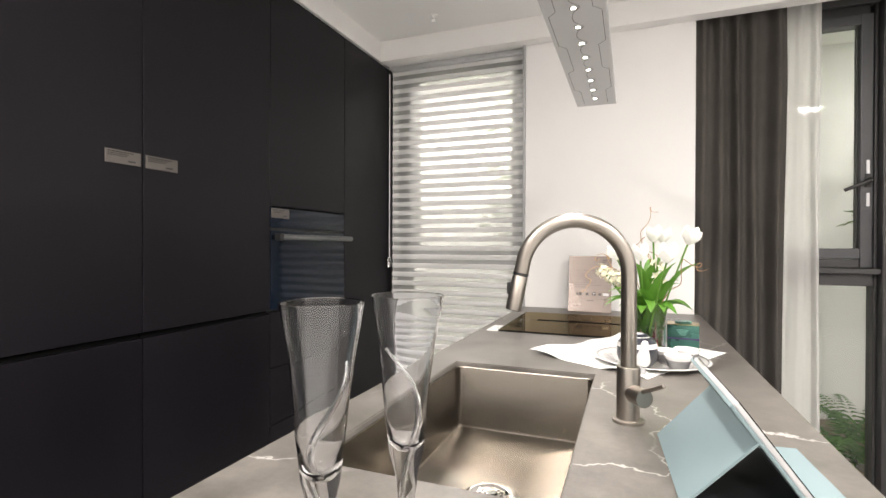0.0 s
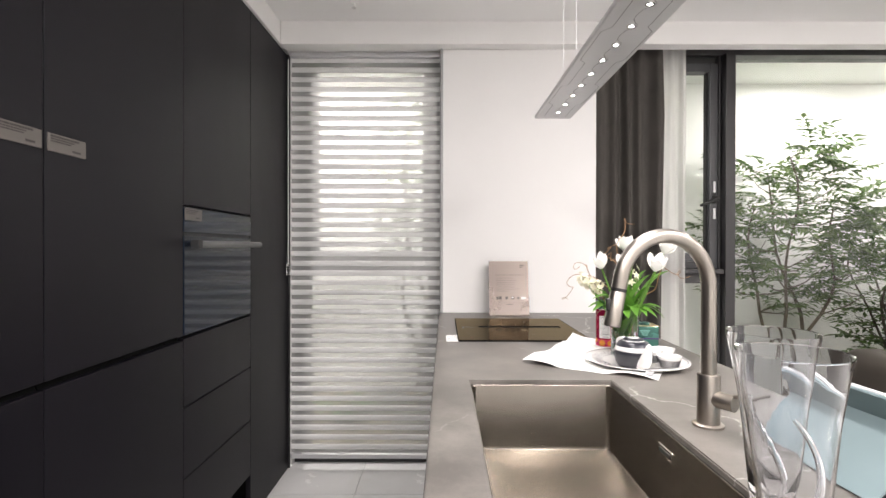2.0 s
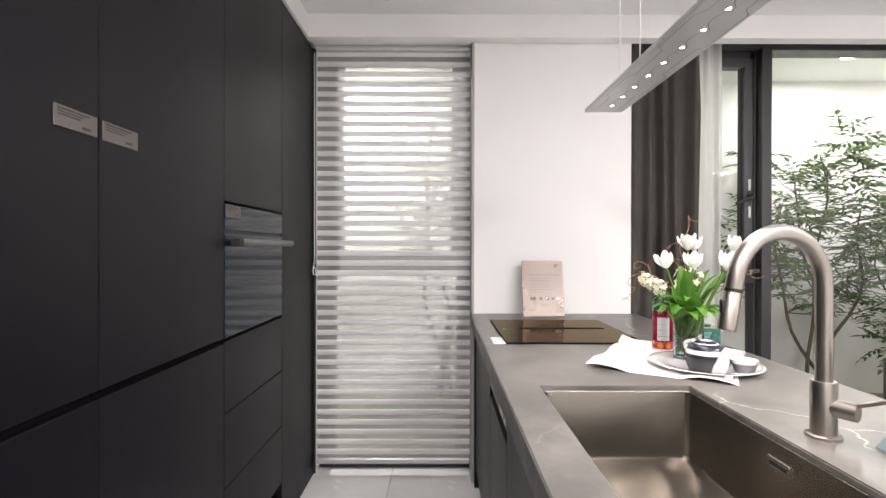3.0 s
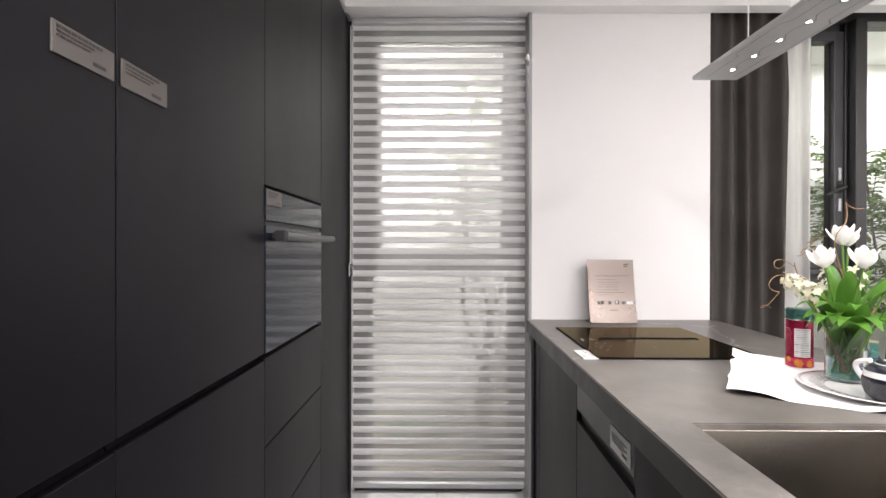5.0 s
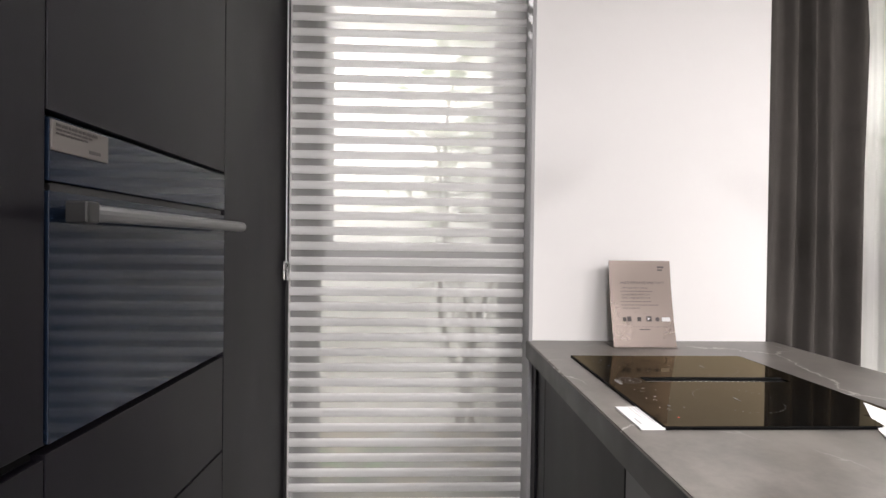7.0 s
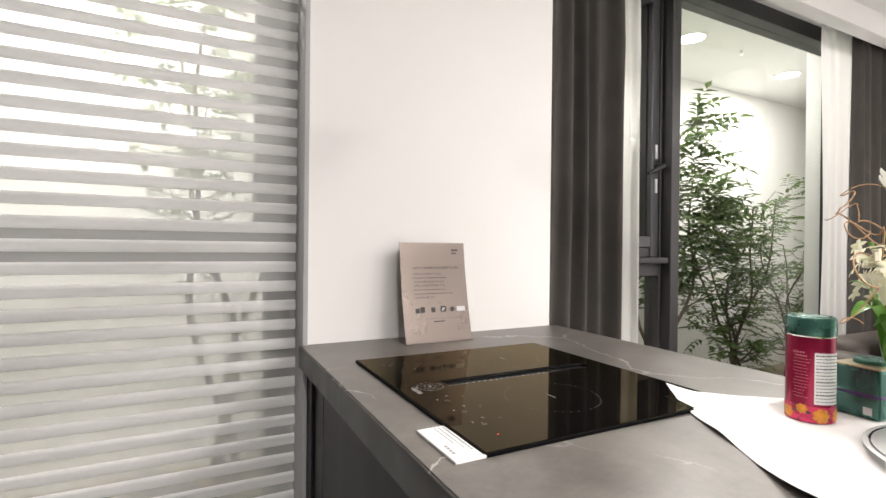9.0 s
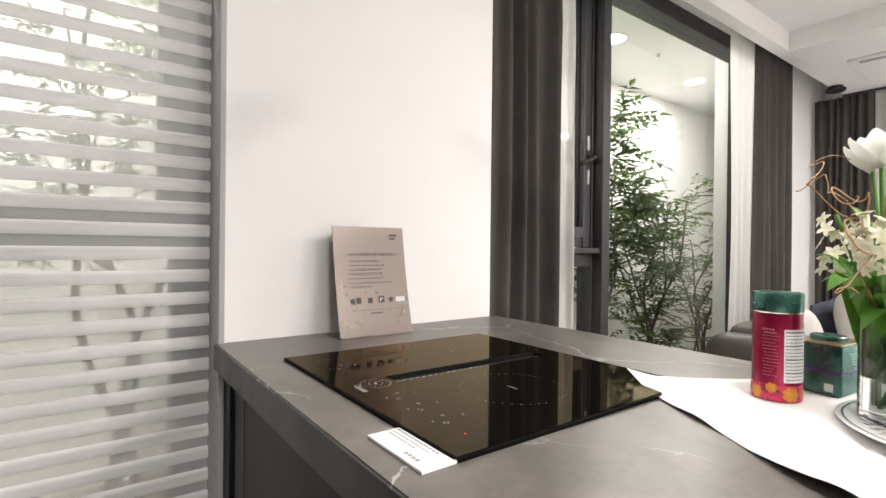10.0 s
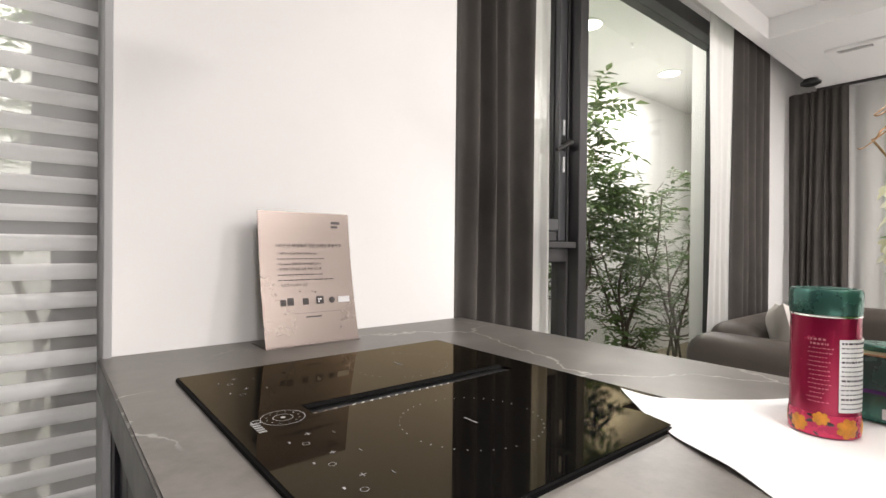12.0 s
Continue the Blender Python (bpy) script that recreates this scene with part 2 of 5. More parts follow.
NAVY = surface("navy_cloth", (0.05, 0.055, 0.085), 0.9, grain=700, bump=0.3)
LED = glowing("led", (1, 0.97, 0.92), 25)
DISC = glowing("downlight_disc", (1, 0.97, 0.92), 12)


# ---- builders ----
def thing(name, x, y, z, label, category, group="", kind=""):
    ob = new(name)
    ob.empty_display_size = 0.05
    ob.location = (x, y, z)
    return tagged(ob, label, category, group, kind)


def root_of(ob):
    v = Vector((0, 0, 0))
    while ob:
        v += ob.location
        ob = ob.parent
    return v


def part(name, bm, material, parent=None, label="", smooth=False):
    """One mesh object from a bmesh in world places, under its parent."""
    me = bpy.data.meshes.new(name)
    bm.normal_update()
    bm.to_mesh(me)
    bm.free()
    me.materials.append(material)
    if parent:
        me.transform(Matrix.Translation(-root_of(parent)))
    if smooth:
        me.shade_smooth()
        me.set_sharp_from_angle(angle=radians(40))
    ob = new(name, me)
    ob.parent = parent
    if label:
        tagged(ob, label)
    return ob


def bm_box(x0, x1, y0, y1, z0, z1, bevel=0.0, seg=2, bm=None):
    out = bm or bmesh.new()
    made = bmesh.ops.create_cube(out, size=1, matrix=Matrix.Translation(((x0 + x1) / 2, (y0 + y1) / 2, (z0 + z1) / 2)) @ Matrix.Diagonal((x1 - x0, y1 - y0, z1 - z0, 1)))
    if bevel:
        edges = list({e for v in made["verts"] for e in v.link_edges})
        bmesh.ops.bevel(out, geom=edges, offset=bevel, segments=seg, profile=0.5, affect="EDGES")
    return out


def bm_lathe(profile, centre, seg=32, closed=False, wobble=None):
    """Turn (radius, height) pairs round a vertical axis through centre."""
    bm = bmesh.new()
    cx, cy, cz = centre
    rings = []
    for r, h in profile:
        ring = []
        for i in range(seg):
            a = 2 * math.pi * i / seg
            rr = r * (wobble(a, h) if wobble else 1)
            ring.append(bm.verts.new((cx + rr * math.cos(a), cy + rr * math.sin(a), cz + h)))
        rings.append(ring)
    pairs = list(zip(rings, rings[1:])) + ([(rings[-1], rings[0])] if closed else [])
    for a, b in pairs:
        for i in range(seg):
            bm.faces.new((a[i], a[(i + 1) % seg], b[(i + 1) % seg], b[i]))
    if not closed:
        for ring, flip in ((rings[0], True), (rings[-1], False)):
            if profile[0 if flip else -1][0] > 1e-5:
                bm.faces.new(list(reversed(ring)) if flip else ring)
    bmesh.ops.remove_doubles(bm, verts=bm.verts, dist=1e-6)
    bmesh.ops.recalc_face_normals(bm, faces=bm.faces)
    return bm


def bm_tube(points, radius, seg=10, bm=None, flat=1.0):
    """A tube along points; radius is a number or one for each point."""
    out = bm or bmesh.new()
    pts = [Vector(p) for p in points]
    radii = radius if isinstance(radius, (list, tuple)) else [radius] * len(pts)
    up = Vector((0.13, 0.21, 1)).normalized()
    rings = []
    for i, p in enumerate(pts):
        way = (pts[min(i + 1, len(pts) - 1)] - pts[max(i - 1, 0)]).normalized()
        side = way.cross(up)
        if side.length < 0.1:
            side = way.cross(Vector((1, 0.2, 0)))
        side.normalize()
        up = side.cross(way).normalized()
        rings.append([out.verts.new(p + radii[i] * (math.cos(2 * math.pi * k / seg) * side + flat * math.sin(2 * math.pi * k / seg) * up)) for k in range(seg)])
    for a, b in zip(rings, rings[1:]):
        for k in range(seg):
            out.faces.new((a[k], a[(k + 1) % seg], b[(k + 1) % seg], b[k]))
    out.faces.new(list(reversed(rings[0])))
    out.faces.new(rings[-1])
    return out


def bm_slab(outline, z0, z1, bevel=0.0):
    """A slab with that outline, anticlockwise from above."""
    bm = bmesh.new()
    low = [bm.verts.new((x, y, z0)) for x, y in outline]
    high = [bm.verts.new((x, y, z1)) for x, y in outline]
    bm.faces.new(list(reversed(low)))
    bm.faces.new(high)
    n = len(outline)
    for i in range(n):
        bm.faces.new((low[i], low[(i + 1) % n], high[(i + 1) % n], high[i]))
    if bevel:
        bmesh.ops.bevel(bm, geom=[e for e in bm.edges if abs(e.verts[0].co.z - e.verts[1].co.z) < 1e-6], offset=bevel, segments=2, affect="EDGES")
    return bm


def bm_grid(fn, nu, nv, thick=0.0):
    """A sheet of points fn(u, v), u and v from 0 to 1, given a thickness."""
    bm = bmesh.new()
    vs = [[bm.verts.new(fn(i / nu, j / nv)) for j in range(nv + 1)] for i in range(nu + 1)]
    for i in range(nu):
        for j in range(nv):
            bm.faces.new((vs[i][j], vs[i + 1][j], vs[i + 1][j + 1], vs[i][j + 1]))
    if thick:
        bm.normal_update()
        bmesh.ops.solidify(bm, geom=bm.faces, thickness=thick)
    return bm


def moved(bm, m):
    bm.transform(m)
    return bm


def words(name, text, size, m, material, parent, align="LEFT"):
    """A line of writing as a thin mesh; m puts its baseline start, x along the line, z out of the surface."""
    cu = bpy.data.curves.new(name, "FONT")
    cu.body, cu.size, cu.align_x, cu.extrude, cu.resolution_u = text, size, align, 0.0001, 2
    ob = bpy.data.objects.new(name, cu)
    scene.collection.objects.link(ob)
    me = bpy.data.meshes.new_from_object(ob.evaluated_get(bpy.context.evaluated_depsgraph_get()))
    bpy.data.objects.remove(ob)
    bpy.data.curves.remove(cu)
    me.transform(Matrix.Translation(-root_of(parent)) @ m)
    me.materials.clear()
    me.materials.append(material)
    out = new(name, me)
    out.parent = parent
    return out


def bar(bm, m, x, y, w, h, t=0.0004):
    """A printed bar on the plane of m."""
    bmesh.ops.create_cube(bm, size=1, matrix=m @ Matrix.Translation((x + w / 2, y + h / 2, t / 2)) @ Matrix.Diagonal((w, h, t, 1)))
    return bm


# ---- structure ----
def structure(name, bm, material, label=""):
    return tagged(part(name, bm, material), label, "", "", "structure")


CEIL_Z, DROP_Z, PATIO_Z = 2.46, 2.34, 2.64
floor = structure("floor", bm_box(-2.2, 4.3, -3.2, 3.2, -0.12, -0.006), GROUT, "light grey polished porcelain tile floor")
structure("wall_north", bm_box(-0.553, 0.286, 3.0, 3.2, 0, 2.7, 0.002), PAINT, "plain white painted pier wall between the windows")
structure("wall_north_east", bm_box(2.63, 4.15, 3.2, 3.36, 0, 2.7), PAINT, "white painted wall beside the living room window")
structure("wall_north_west", bm_box(-2.3, -1.42, 3.1, 3.25, 0, 2.7), PAINT, "white wall behind the tall cabinets")
structure("lintel_west", bm_box(-1.42, -0.553, 3.0, 3.2, 2.349, 2.7), PAINT)
structure("lintel_east", bm_box(0.286, 2.63, 3.125, 3.3, 2.46, 2.7), PAINT)
structure("curtain_pocket", bm_box(0.286, 4.15, 3.0, 3.123, 2.53, 2.7), PAINT)
structure("reveal_west", bm_box(0.25, 0.286, 3.201, 3.3, 0, 2.7), PAINT)
structure("wall_west", bm_box(-2.3, -2.1, -3.3, 3.1, 0, 2.7), PAINT)
structure("wall_south", bm_box(-2.1, 4.3, -3.3, -3.1, 0, 2.7), PAINT)
structure("wall_east_south", bm_box(4.15, 4.3, -3.1, 0.9, 0, 2.7), PAINT)
structure("wall_east_north", bm_box(4.15, 4.3, 2.85, 3.36, 0, 2.7), PAINT)
structure("wall_east_top", bm_box(4.15, 4.3, 0.9, 2.85, 2.33, 2.7), PAINT)
structure("ceiling", bm_box(-1.42, 2.62, -3.1, 2.925, CEIL_Z, 2.7), CEIL, "white plastered tray ceiling")
structure("ceiling_drop_living", bm_box(2.62, 4.15, -3.1, 2.925, DROP_Z, 2.7, 0.002), CEIL, "lower white ceiling over the living area")
structure("soffit_north", bm_box(-1.42, 4.15, 2.925, 2.998, DROP_Z, 2.7, 0.002), PAINT, "white dropped soffit along the windows")
structure("soffit_west", bm_box(-2.1, -1.422, -3.1, 3.0, 2.346, 2.7, 0.002), PAINT, "white soffit above the tall cabinets")
structure("trim_window_jamb", bm_box(-0.567, -0.5535, 2.985, 3.2, 0, 2.349, 0.002), JAMB, "slim dark grey metal jamb strip")
structure("trim_cabinet_end", bm_box(-1.44, -1.422, 3.092, 3.2, 0, 2.349), FRAME)

# patio garden beyond the windows
structure("patio_wall_back", bm_box(-2.6, 6.2, 4.45, 4.6, -0.1, 2.8), PAINT, "white wall of the indoor patio garden")
structure("patio_wall_west", bm_box(-2.7, -2.6, 3.2, 4.6, -0.1, 2.8), PAINT)
structure("patio_wall_east", bm_box(6.1, 6.2, -0.5, 4.45, -0.1, 2.8), PAINT)
structure("patio_wall_south", bm_box(4.3, 6.1, -0.6, -0.5, -0.1, 2.8), PAINT)
structure("patio_ceiling", bm_box(-2.6, 6.1, 3.2, 4.45, PATIO_Z, 2.8), CEIL, "white ceiling of the patio garden")
structure("patio_ceiling_east", bm_box(4.3, 6.1, -0.5, 3.2, PATIO_Z, 2.8), CEIL)
structure("patio_wall_over", bm_box(4.3, 6.1, 3.18, 3.2, 2.6, 2.64), CEIL)


def lumpy_ground(x0, x1, y0, y1, nx, ny):
    def at(u, v):
        x, y = x0 + (x1 - x0) * u, y0 + (y1 - y0) * v
        return (x, y, 0.03 + 0.03 * noise.noise((x * 2.2, y * 2.2, 0)) + 0.006 * noise.noise((x * 25, y * 25, 3)))
    return bm_grid(at, nx, ny)


structure("ground_patio", lumpy_ground(-2.6, 6.1, 3.26, 4.45, 220, 40), GRAVEL, "sandy gravel bed of the patio garden")
structure("ground_patio_east", lumpy_ground(4.3, 6.1, -0.5, 3.2, 40, 60), GRAVEL)


# ---- windows ----
def window_frame_box(name, parent, x0, x1, z0, z1, y=3.1, depth=0.07, bevel=0.004):
    return part(name, bm_box(x0, x1, y, y + depth, z0, z1, bevel), FRAME, parent)


def pane(parent, x0, x1, z0, z1, y):
    ob = part("pane", bm_box(x0, x1, y, y + 0.006, z0, z1), PANE, parent, "clear window glass")
    ob.visible_shadow = False
    return ob


w2 = thing("window_2", 1.3, 3.2, 0.0, "dark anthracite framed window with tilt sash and large fixed pane", "window", kind="structure")
WY = 3.17
window_frame_box("window_head", w2, 0.29, 2.626, 2.375, 2.458, 3.16, 0.12)
window_frame_box("window_head_step", w2, 0.35, 1.04, 2.335, 2.375, WY + 0.015, 0.07)
window_frame_box("window_sill", w2, 0.29, 2.626, 0.0, 0.07, WY, 0.08)
window_frame_box("post", w2, 1.066, 1.122, 0.07, 2.375, 3.12, 0.14)
window_frame_box("post_step", w2, 1.052, 1.066, 0.07, 2.375, WY, 0.08)
window_frame_box("jamb", w2, 0.29, 0.35, 0.07, 2.375, WY, 0.08)
window_frame_box("jamb", w2, 2.59, 2.626, 0.07, 2.375, WY, 0.09)
window_frame_box("transom", w2, 0.35, 1.066, 1.108, 1.134, 3.13, 0.12)
window_frame_box("transom_body", w2, 0.35, 1.052, 1.05, 1.108, WY, 0.08)
sash = part("sash", bm_box(1.002, 1.05, WY + 0.005, WY + 0.075, 1.136, 2.333, 0.004), SASHGREY, w2)
for zz in ((1.178, 1.228), (2.285, 2.333)):
    part("sash_rail", bm_box(0.42, 1.002, WY + 0.005, WY + 0.075, *zz, 0.004), SASHGREY, sash)
part("sash_rail_lower", bm_box(0.36, 1.002, WY + 0.012, WY + 0.075, 1.136, 1.176, 0.003), FRAME, sash)
part("sash_stile", bm_box(0.355, 0.42, WY + 0.005, WY + 0.075, 1.178, 2.333, 0.004), FRAME, sash)
part("gasket", bm_box(0.994, 1.002, WY + 0.03, WY + 0.06, 1.228, 2.285), BLACK, sash)
HY = WY + 0.005
hd = part("handle", bm_tube([(1.028, HY, 1.545), (1.028, HY - 0.035, 1.545), (1.024, HY - 0.045, 1.543), (0.996, HY - 0.047, 1.531), (0.926, HY - 0.047, 1.5)], [0.013, 0.012, 0.011, 0.009, 0.008], 10), BLACK, w2, "black lever handle")
part("handle_plate", bm_box(1.017, 1.04, HY - 0.005, HY + 0.001, 1.515, 1.575, 0.003), BLACK, hd)
for zz in (1.58, 1.425):
    part("keeper", bm_box(1.022, 1.036, HY - 0.006, HY + 0.001, zz, zz + 0.064, 0.002), ALU, w2, "pale metal keeper plate")
pane(w2, 0.42, 0.994, 1.228, 2.285, WY + 0.045)
pane(w2, 0.35, 1.052, 0.07, 1.05, WY + 0.04)
pane(w2, 1.122, 2.59, 0.07, 2.375, WY + 0.05)

w1 = thing("window_1", -0.98, 3.2, 0.0, "tall window with anthracite frame behind the blind", "window", kind="structure")
for nm, x0, x1, z0, z1 in (("jamb", -1.42, -1.335, 0.0, 2.349), ("jamb", -0.64, -0.567, 0.0, 2.349), ("window_sill", -1.335, -0.64, 0.0, 0.07), ("window_head", -1.335, -0.64, 2.336, 2.348), ("transom", -1.335, -0.64, 1.12, 1.185)):
    part(nm, bm_box(x0, x1, 3.17, 3.25, z0, z1, 0.004), FRAME, w1)
sash = part("sash", bm_box(-1.335, -1.287, 3.185, 3.24, 1.185, 2.336, 0.004), FRAME, w1)
part("sash_stile", bm_box(-0.672, -0.64, 3.185, 3.24, 1.185, 2.336, 0.004), FRAME, sash)
part("sash_rail", bm_box(-1.287, -0.672, 3.185, 3.24, 1.185, 1.235, 0.004), FRAME, sash)
part("sash_rail", bm_box(-1.287, -0.672, 3.185, 3.24, 2.293, 2.336, 0.004), FRAME, sash)
pane(w1, -1.287, -0.672, 1.235, 2.293, 3.21)
pane(w1, -1.335, -0.64, 0.07, 1.12, 3.21)

w3 = thing("window_3", 4.2, 1.9, 0.0, "large living room window with dark frame", "window", kind="structure")
for nm, y0, y1, z0, z1 in (("jamb", 0.9, 0.96, 0.0, 2.33), ("jamb", 2.79, 2.85, 0.0, 2.33), ("window_sill", 0.96, 2.79, 0.0, 0.07), ("window_head", 0.96, 2.79, 2.27, 2.33)):
    part(nm, bm_box(4.2, 4.27, y0, y1, z0, z1, 0.004), FRAME, w3)
ob = part("pane", bm_box(4.23, 4.236, 0.96, 2.79, 0.07, 2.27), PANE, w3)
ob.visible_shadow = False


# ---- blind ----
def vane_bm(x0, x1, y, z):
    """An upright cloth vane, rolled back a little at its top and bottom edges."""
    def at(u, v):
        back = 0.007 * max(0.0, 1 - v * 3.2) ** 2 + 0.004 * max(0.0, v * 2.2 - 1.2) ** 2
        return (x0 + (x1 - x0) * u, y + back, z + 0.029 * (1 - v))
    return bm_grid(at, 1, 9, 0.001)


BL0, BL1, BY = -1.412, -0.57, 3.075
blind = thing("roller_blind", (BL0 + BL1) / 2, BY, 0.07, "white layered sheer blind with horizontal fabric vanes, lowered", "window blind")
part("head_rail", bm_box(BL0, BL1, 3.045, 3.13, 2.32, 2.348, 0.006), ALU, blind, "silver grey head rail")
part("bottom_rail", bm_box(BL0, BL1, BY - 0.006, BY + 0.02, 0.062, 0.09, 0.005), ALU, blind, "grey bottom rail")
part("back_sheer", bm_grid(lambda u, v: (BL0 + (BL1 - BL0) * u, BY + 0.014, 0.085 + 2.245 * v), 1, 6), BLINDSHEER, blind, "fine translucent mesh")
first = part("vane", vane_bm(BL0, BL1, BY, 0.1135), VANE, blind, smooth=True)
for i in range(1, 41):
    o = new("vane", first.data)
    o.parent, o.location = blind, (0, 0, 0.0546 * i)
chain = thing("blind_chain", -1.402, 3.04, 1.0, "thin blind pull cord with clear plastic tensioner", "blind cord")
part("cord", bm_tube([(-1.414, 3.035, 2.3), (-1.413, 3.035, 1.16)], 0.0022, 6), PAPER, chain)
part("cord", bm_tube([(-1.416, 3.045, 2.3), (-1.416, 3.045, 1.16)], 0.0022, 6), PAPER, chain)
part("tensioner", bm_box(-1.422, -1.406, 3.025, 3.055, 1.1, 1.165, 0.003), CLEAR, chain, "clear plastic tensioner")
part("tensioner_wheel", moved(bm_lathe([(0.009, -0.005), (0.009, 0.005)], (0, 0, 0), 16), pose(-1.414, 3.04, 1.145, 90, 0, 0)), CHROME, chain)


# ---- curtains ----
def drape(x0, x1, y, z0, z1, folds, depth, seed, push=0.0, thick=0.0015, axis="x", gather=0.0):
    """Hanging cloth: folds of uneven width and depth that drift and open towards the hem."""
    rng = random.Random(seed)
    marks = [0.0]
    for _ in range(folds):
        marks.append(marks[-1] + rng.uniform(0.6, 1.5))
    marks = [m / marks[-1] for m in marks]
    amp = [rng.uniform(0.45, 1.2) for _ in range(folds + 1)]
    skew = [rng.uniform(-0.28, 0.28) for _ in range(folds + 1)]

    def at(u, v):
        w = min(0.9999, max(0.0, u + 0.018 * math.sin(2.3 * v + seed) * math.sin(math.pi * u)))
        i = max(k for k in range(folds) if marks[k] <= w)
        f = (w - marks[i]) / (marks[i + 1] - marks[i])
        f = f + skew[i] * f * (1 - f)
        a = amp[i] * (1 - f) + amp[i + 1] * f
        wave = math.cos(2 * math.pi * f)
        wave = wave * (1.12 - 0.12 * wave * wave) + 0.05 * math.sin(4 * math.pi * f + seed + 1.4 * v)
        d = depth * a * wave * (0.6 + 0.4 * (1 - v)) + 0.006 * noise.noise((u * 9, v * 3.0, seed))
        near = min(1.0, max(0.0, (u - 0.72) / 0.28))
        d -= push * near * near * min(1.0, (1 - v) * 5)
        wide = (u - 0.5) * (1 - gather * math.sin(math.pi * min(1, v * 1.1)))
        along = (x0 + x1) / 2 + (x1 - x0) * wide + 0.008 * math.sin(4 * v + 7 * u + seed)
        z = z0 + (z1 - z0) * v
        return (along, y + d, z) if axis == "x" else (y + d, along, z)
    return bm_grid(at, folds * 16, 24, thick)


def curtain(name, label, group, bm, mat, top, rail):
    c = thing(name, *top, label, "curtain", group)
    part("cloth", bm, mat, c, smooth=True)
    part("curtain_rail", rail, ALU if mat is SHEER else FRAME, c)
    return c


curtain("curtain", "charcoal grey blackout curtain gathered beside the white pier", "dark curtains", drape(0.29, 0.668, 3.045, 0.02, 2.505, 5, 0.036, 3, 0.045), CURTAIN, (0.46, 3.04, 2.35), bm_box(0.29, 1.0, 3.05, 3.07, 2.505, 2.529))
curtain("sheer_curtain", "white translucent sheer curtain gathered next to the window sash", "sheer curtains", drape(0.645, 0.822, 3.085, 0.02, 2.505, 3, 0.016, 8, 0.02, 0.0), SHEER, (0.7, 3.055, 2.35), bm_box(0.29, 1.0, 3.035, 3.048, 2.507, 2.529))
curtain("curtain", "charcoal grey blackout curtain drawn to the window's far end", "dark curtains", drape(2.51, 3.02, 3.045, 0.02, 2.505, 5, 0.034, 5), CURTAIN, (2.65, 3.04, 2.35), bm_box(2.3, 3.1, 3.05, 3.07, 2.505, 2.529))
curtain("sheer_curtain", "white translucent sheer curtain at the fixed window pane", "sheer curtains", drape(2.2, 2.54, 3.075, 0.02, 2.505, 3, 0.01, 11, 0.0, 0.0, "x", 0.22), SHEER, (2.35, 3.05, 2.35), bm_box(2.0, 2.3, 3.035, 3.048, 2.507, 2.529))
curtain("curtain", "charcoal grey pleated curtain in the living room corner", "dark curtains", drape(2.8, 3.17, 3.9, 0.02, 2.322, 7, 0.024, 9, 0.0, 0.0015, "y"), CURTAIN, (3.9, 2.95, 2.28), bm_box(3.89, 3.91, 0.9, 2.995, 2.322, 2.339))
curtain("sheer_curtain", "white translucent sheer curtain on the living room window", "sheer curtains", drape(2.2, 2.84, 3.97, 0.02, 2.322, 6, 0.014, 15, 0, 0.0, "y"), SHEER, (3.97, 2.6, 2.3), bm_box(3.96, 3.975, 0.9, 2.995, 2.322, 2.339))


# ---- tall cabinets ----
FX = -1.43


def door_front(name, parent, y0, y1, z0, z1, x=FX, mat=None, label=""):
    return part(name, bm_box(x - 0.022, x, y0 + 0.0018, y1 - 0.0018, z0, z1, 0.0012), mat or LAMINATE, parent, label)


def finger_groove(parent, y0, y1):
    """Slanted grip between upper and lower door."""
    bm = bmesh.new()
    prof = [(FX - 0.023, 0.9395), (FX - 0.016, 0.9395), (FX - 0.016, 0.941), (FX - 0.023, 0.957)]
    a = [bm.verts.new((x, y0, z)) for x, z in prof]
    b = [bm.verts.new((x, y1, z)) for x, z in prof]
    for i in range(4):
        bm.faces.new((a[i], a[(i + 1) % 4], b[(i + 1) % 4], b[i]))
    bm.faces.new(a[::-1])
    bm.faces.new(b)
    return part("finger_grip", bm, LAMINATE_IN, parent)


def tall_unit(y0, y1):
    c = thing("tall_cabinet", -1.75, (y0 + y1) / 2, 0, "black-brown matt laminate tall cabinet with grip gap", "cabinet", "tall kitchen cabinets")
    part("body", bm_box(-2.095, FX - 0.0235, y0 + 0.001, y1 - 0.001, 0.1, 2.34), LAMINATE_IN, c)
    part("plinth", bm_box(-2.095, FX - 0.05, y0 + 0.001, y1 - 0.001, 0, 0.1), LAMINATE_IN, c)
    door_front("door", c, y0, y1, 0.958, 2.336)
    door_front("door", c, y0, y1, 0.1, 0.939)
    finger_groove(c, y0 + 0.002, y1 - 0.002)
    return c


for y0, y1 in ((-1.465, -0.891), (-0.891, -0.317), (-0.317, 0.257), (0.257, 0.831), (0.831, 1.405), (1.405, 1.979)):
    tall_unit(y0, y1)
c = thing("oven_cabinet", -1.75, 2.28, 0, "black-brown laminate tall cabinet with built-in oven and drawers", "cabinet", "tall kitchen cabinets")
Y0, Y1 = 1.979, 2.55
part("body", bm_box(-2.095, -1.96, Y0 + 0.001, Y1 - 0.001, 0.2, 2.34), LAMINATE_IN, c)
part("body_upper", bm_box(-1.96, FX - 0.0235, Y0 + 0.001, Y1 - 0.001, 1.4, 2.34), LAMINATE_IN, c)
part("body_lower", bm_box(-1.96, FX - 0.0235, Y0 + 0.001, Y1 - 0.001, 0.2, 0.94), LAMINATE_IN, c)
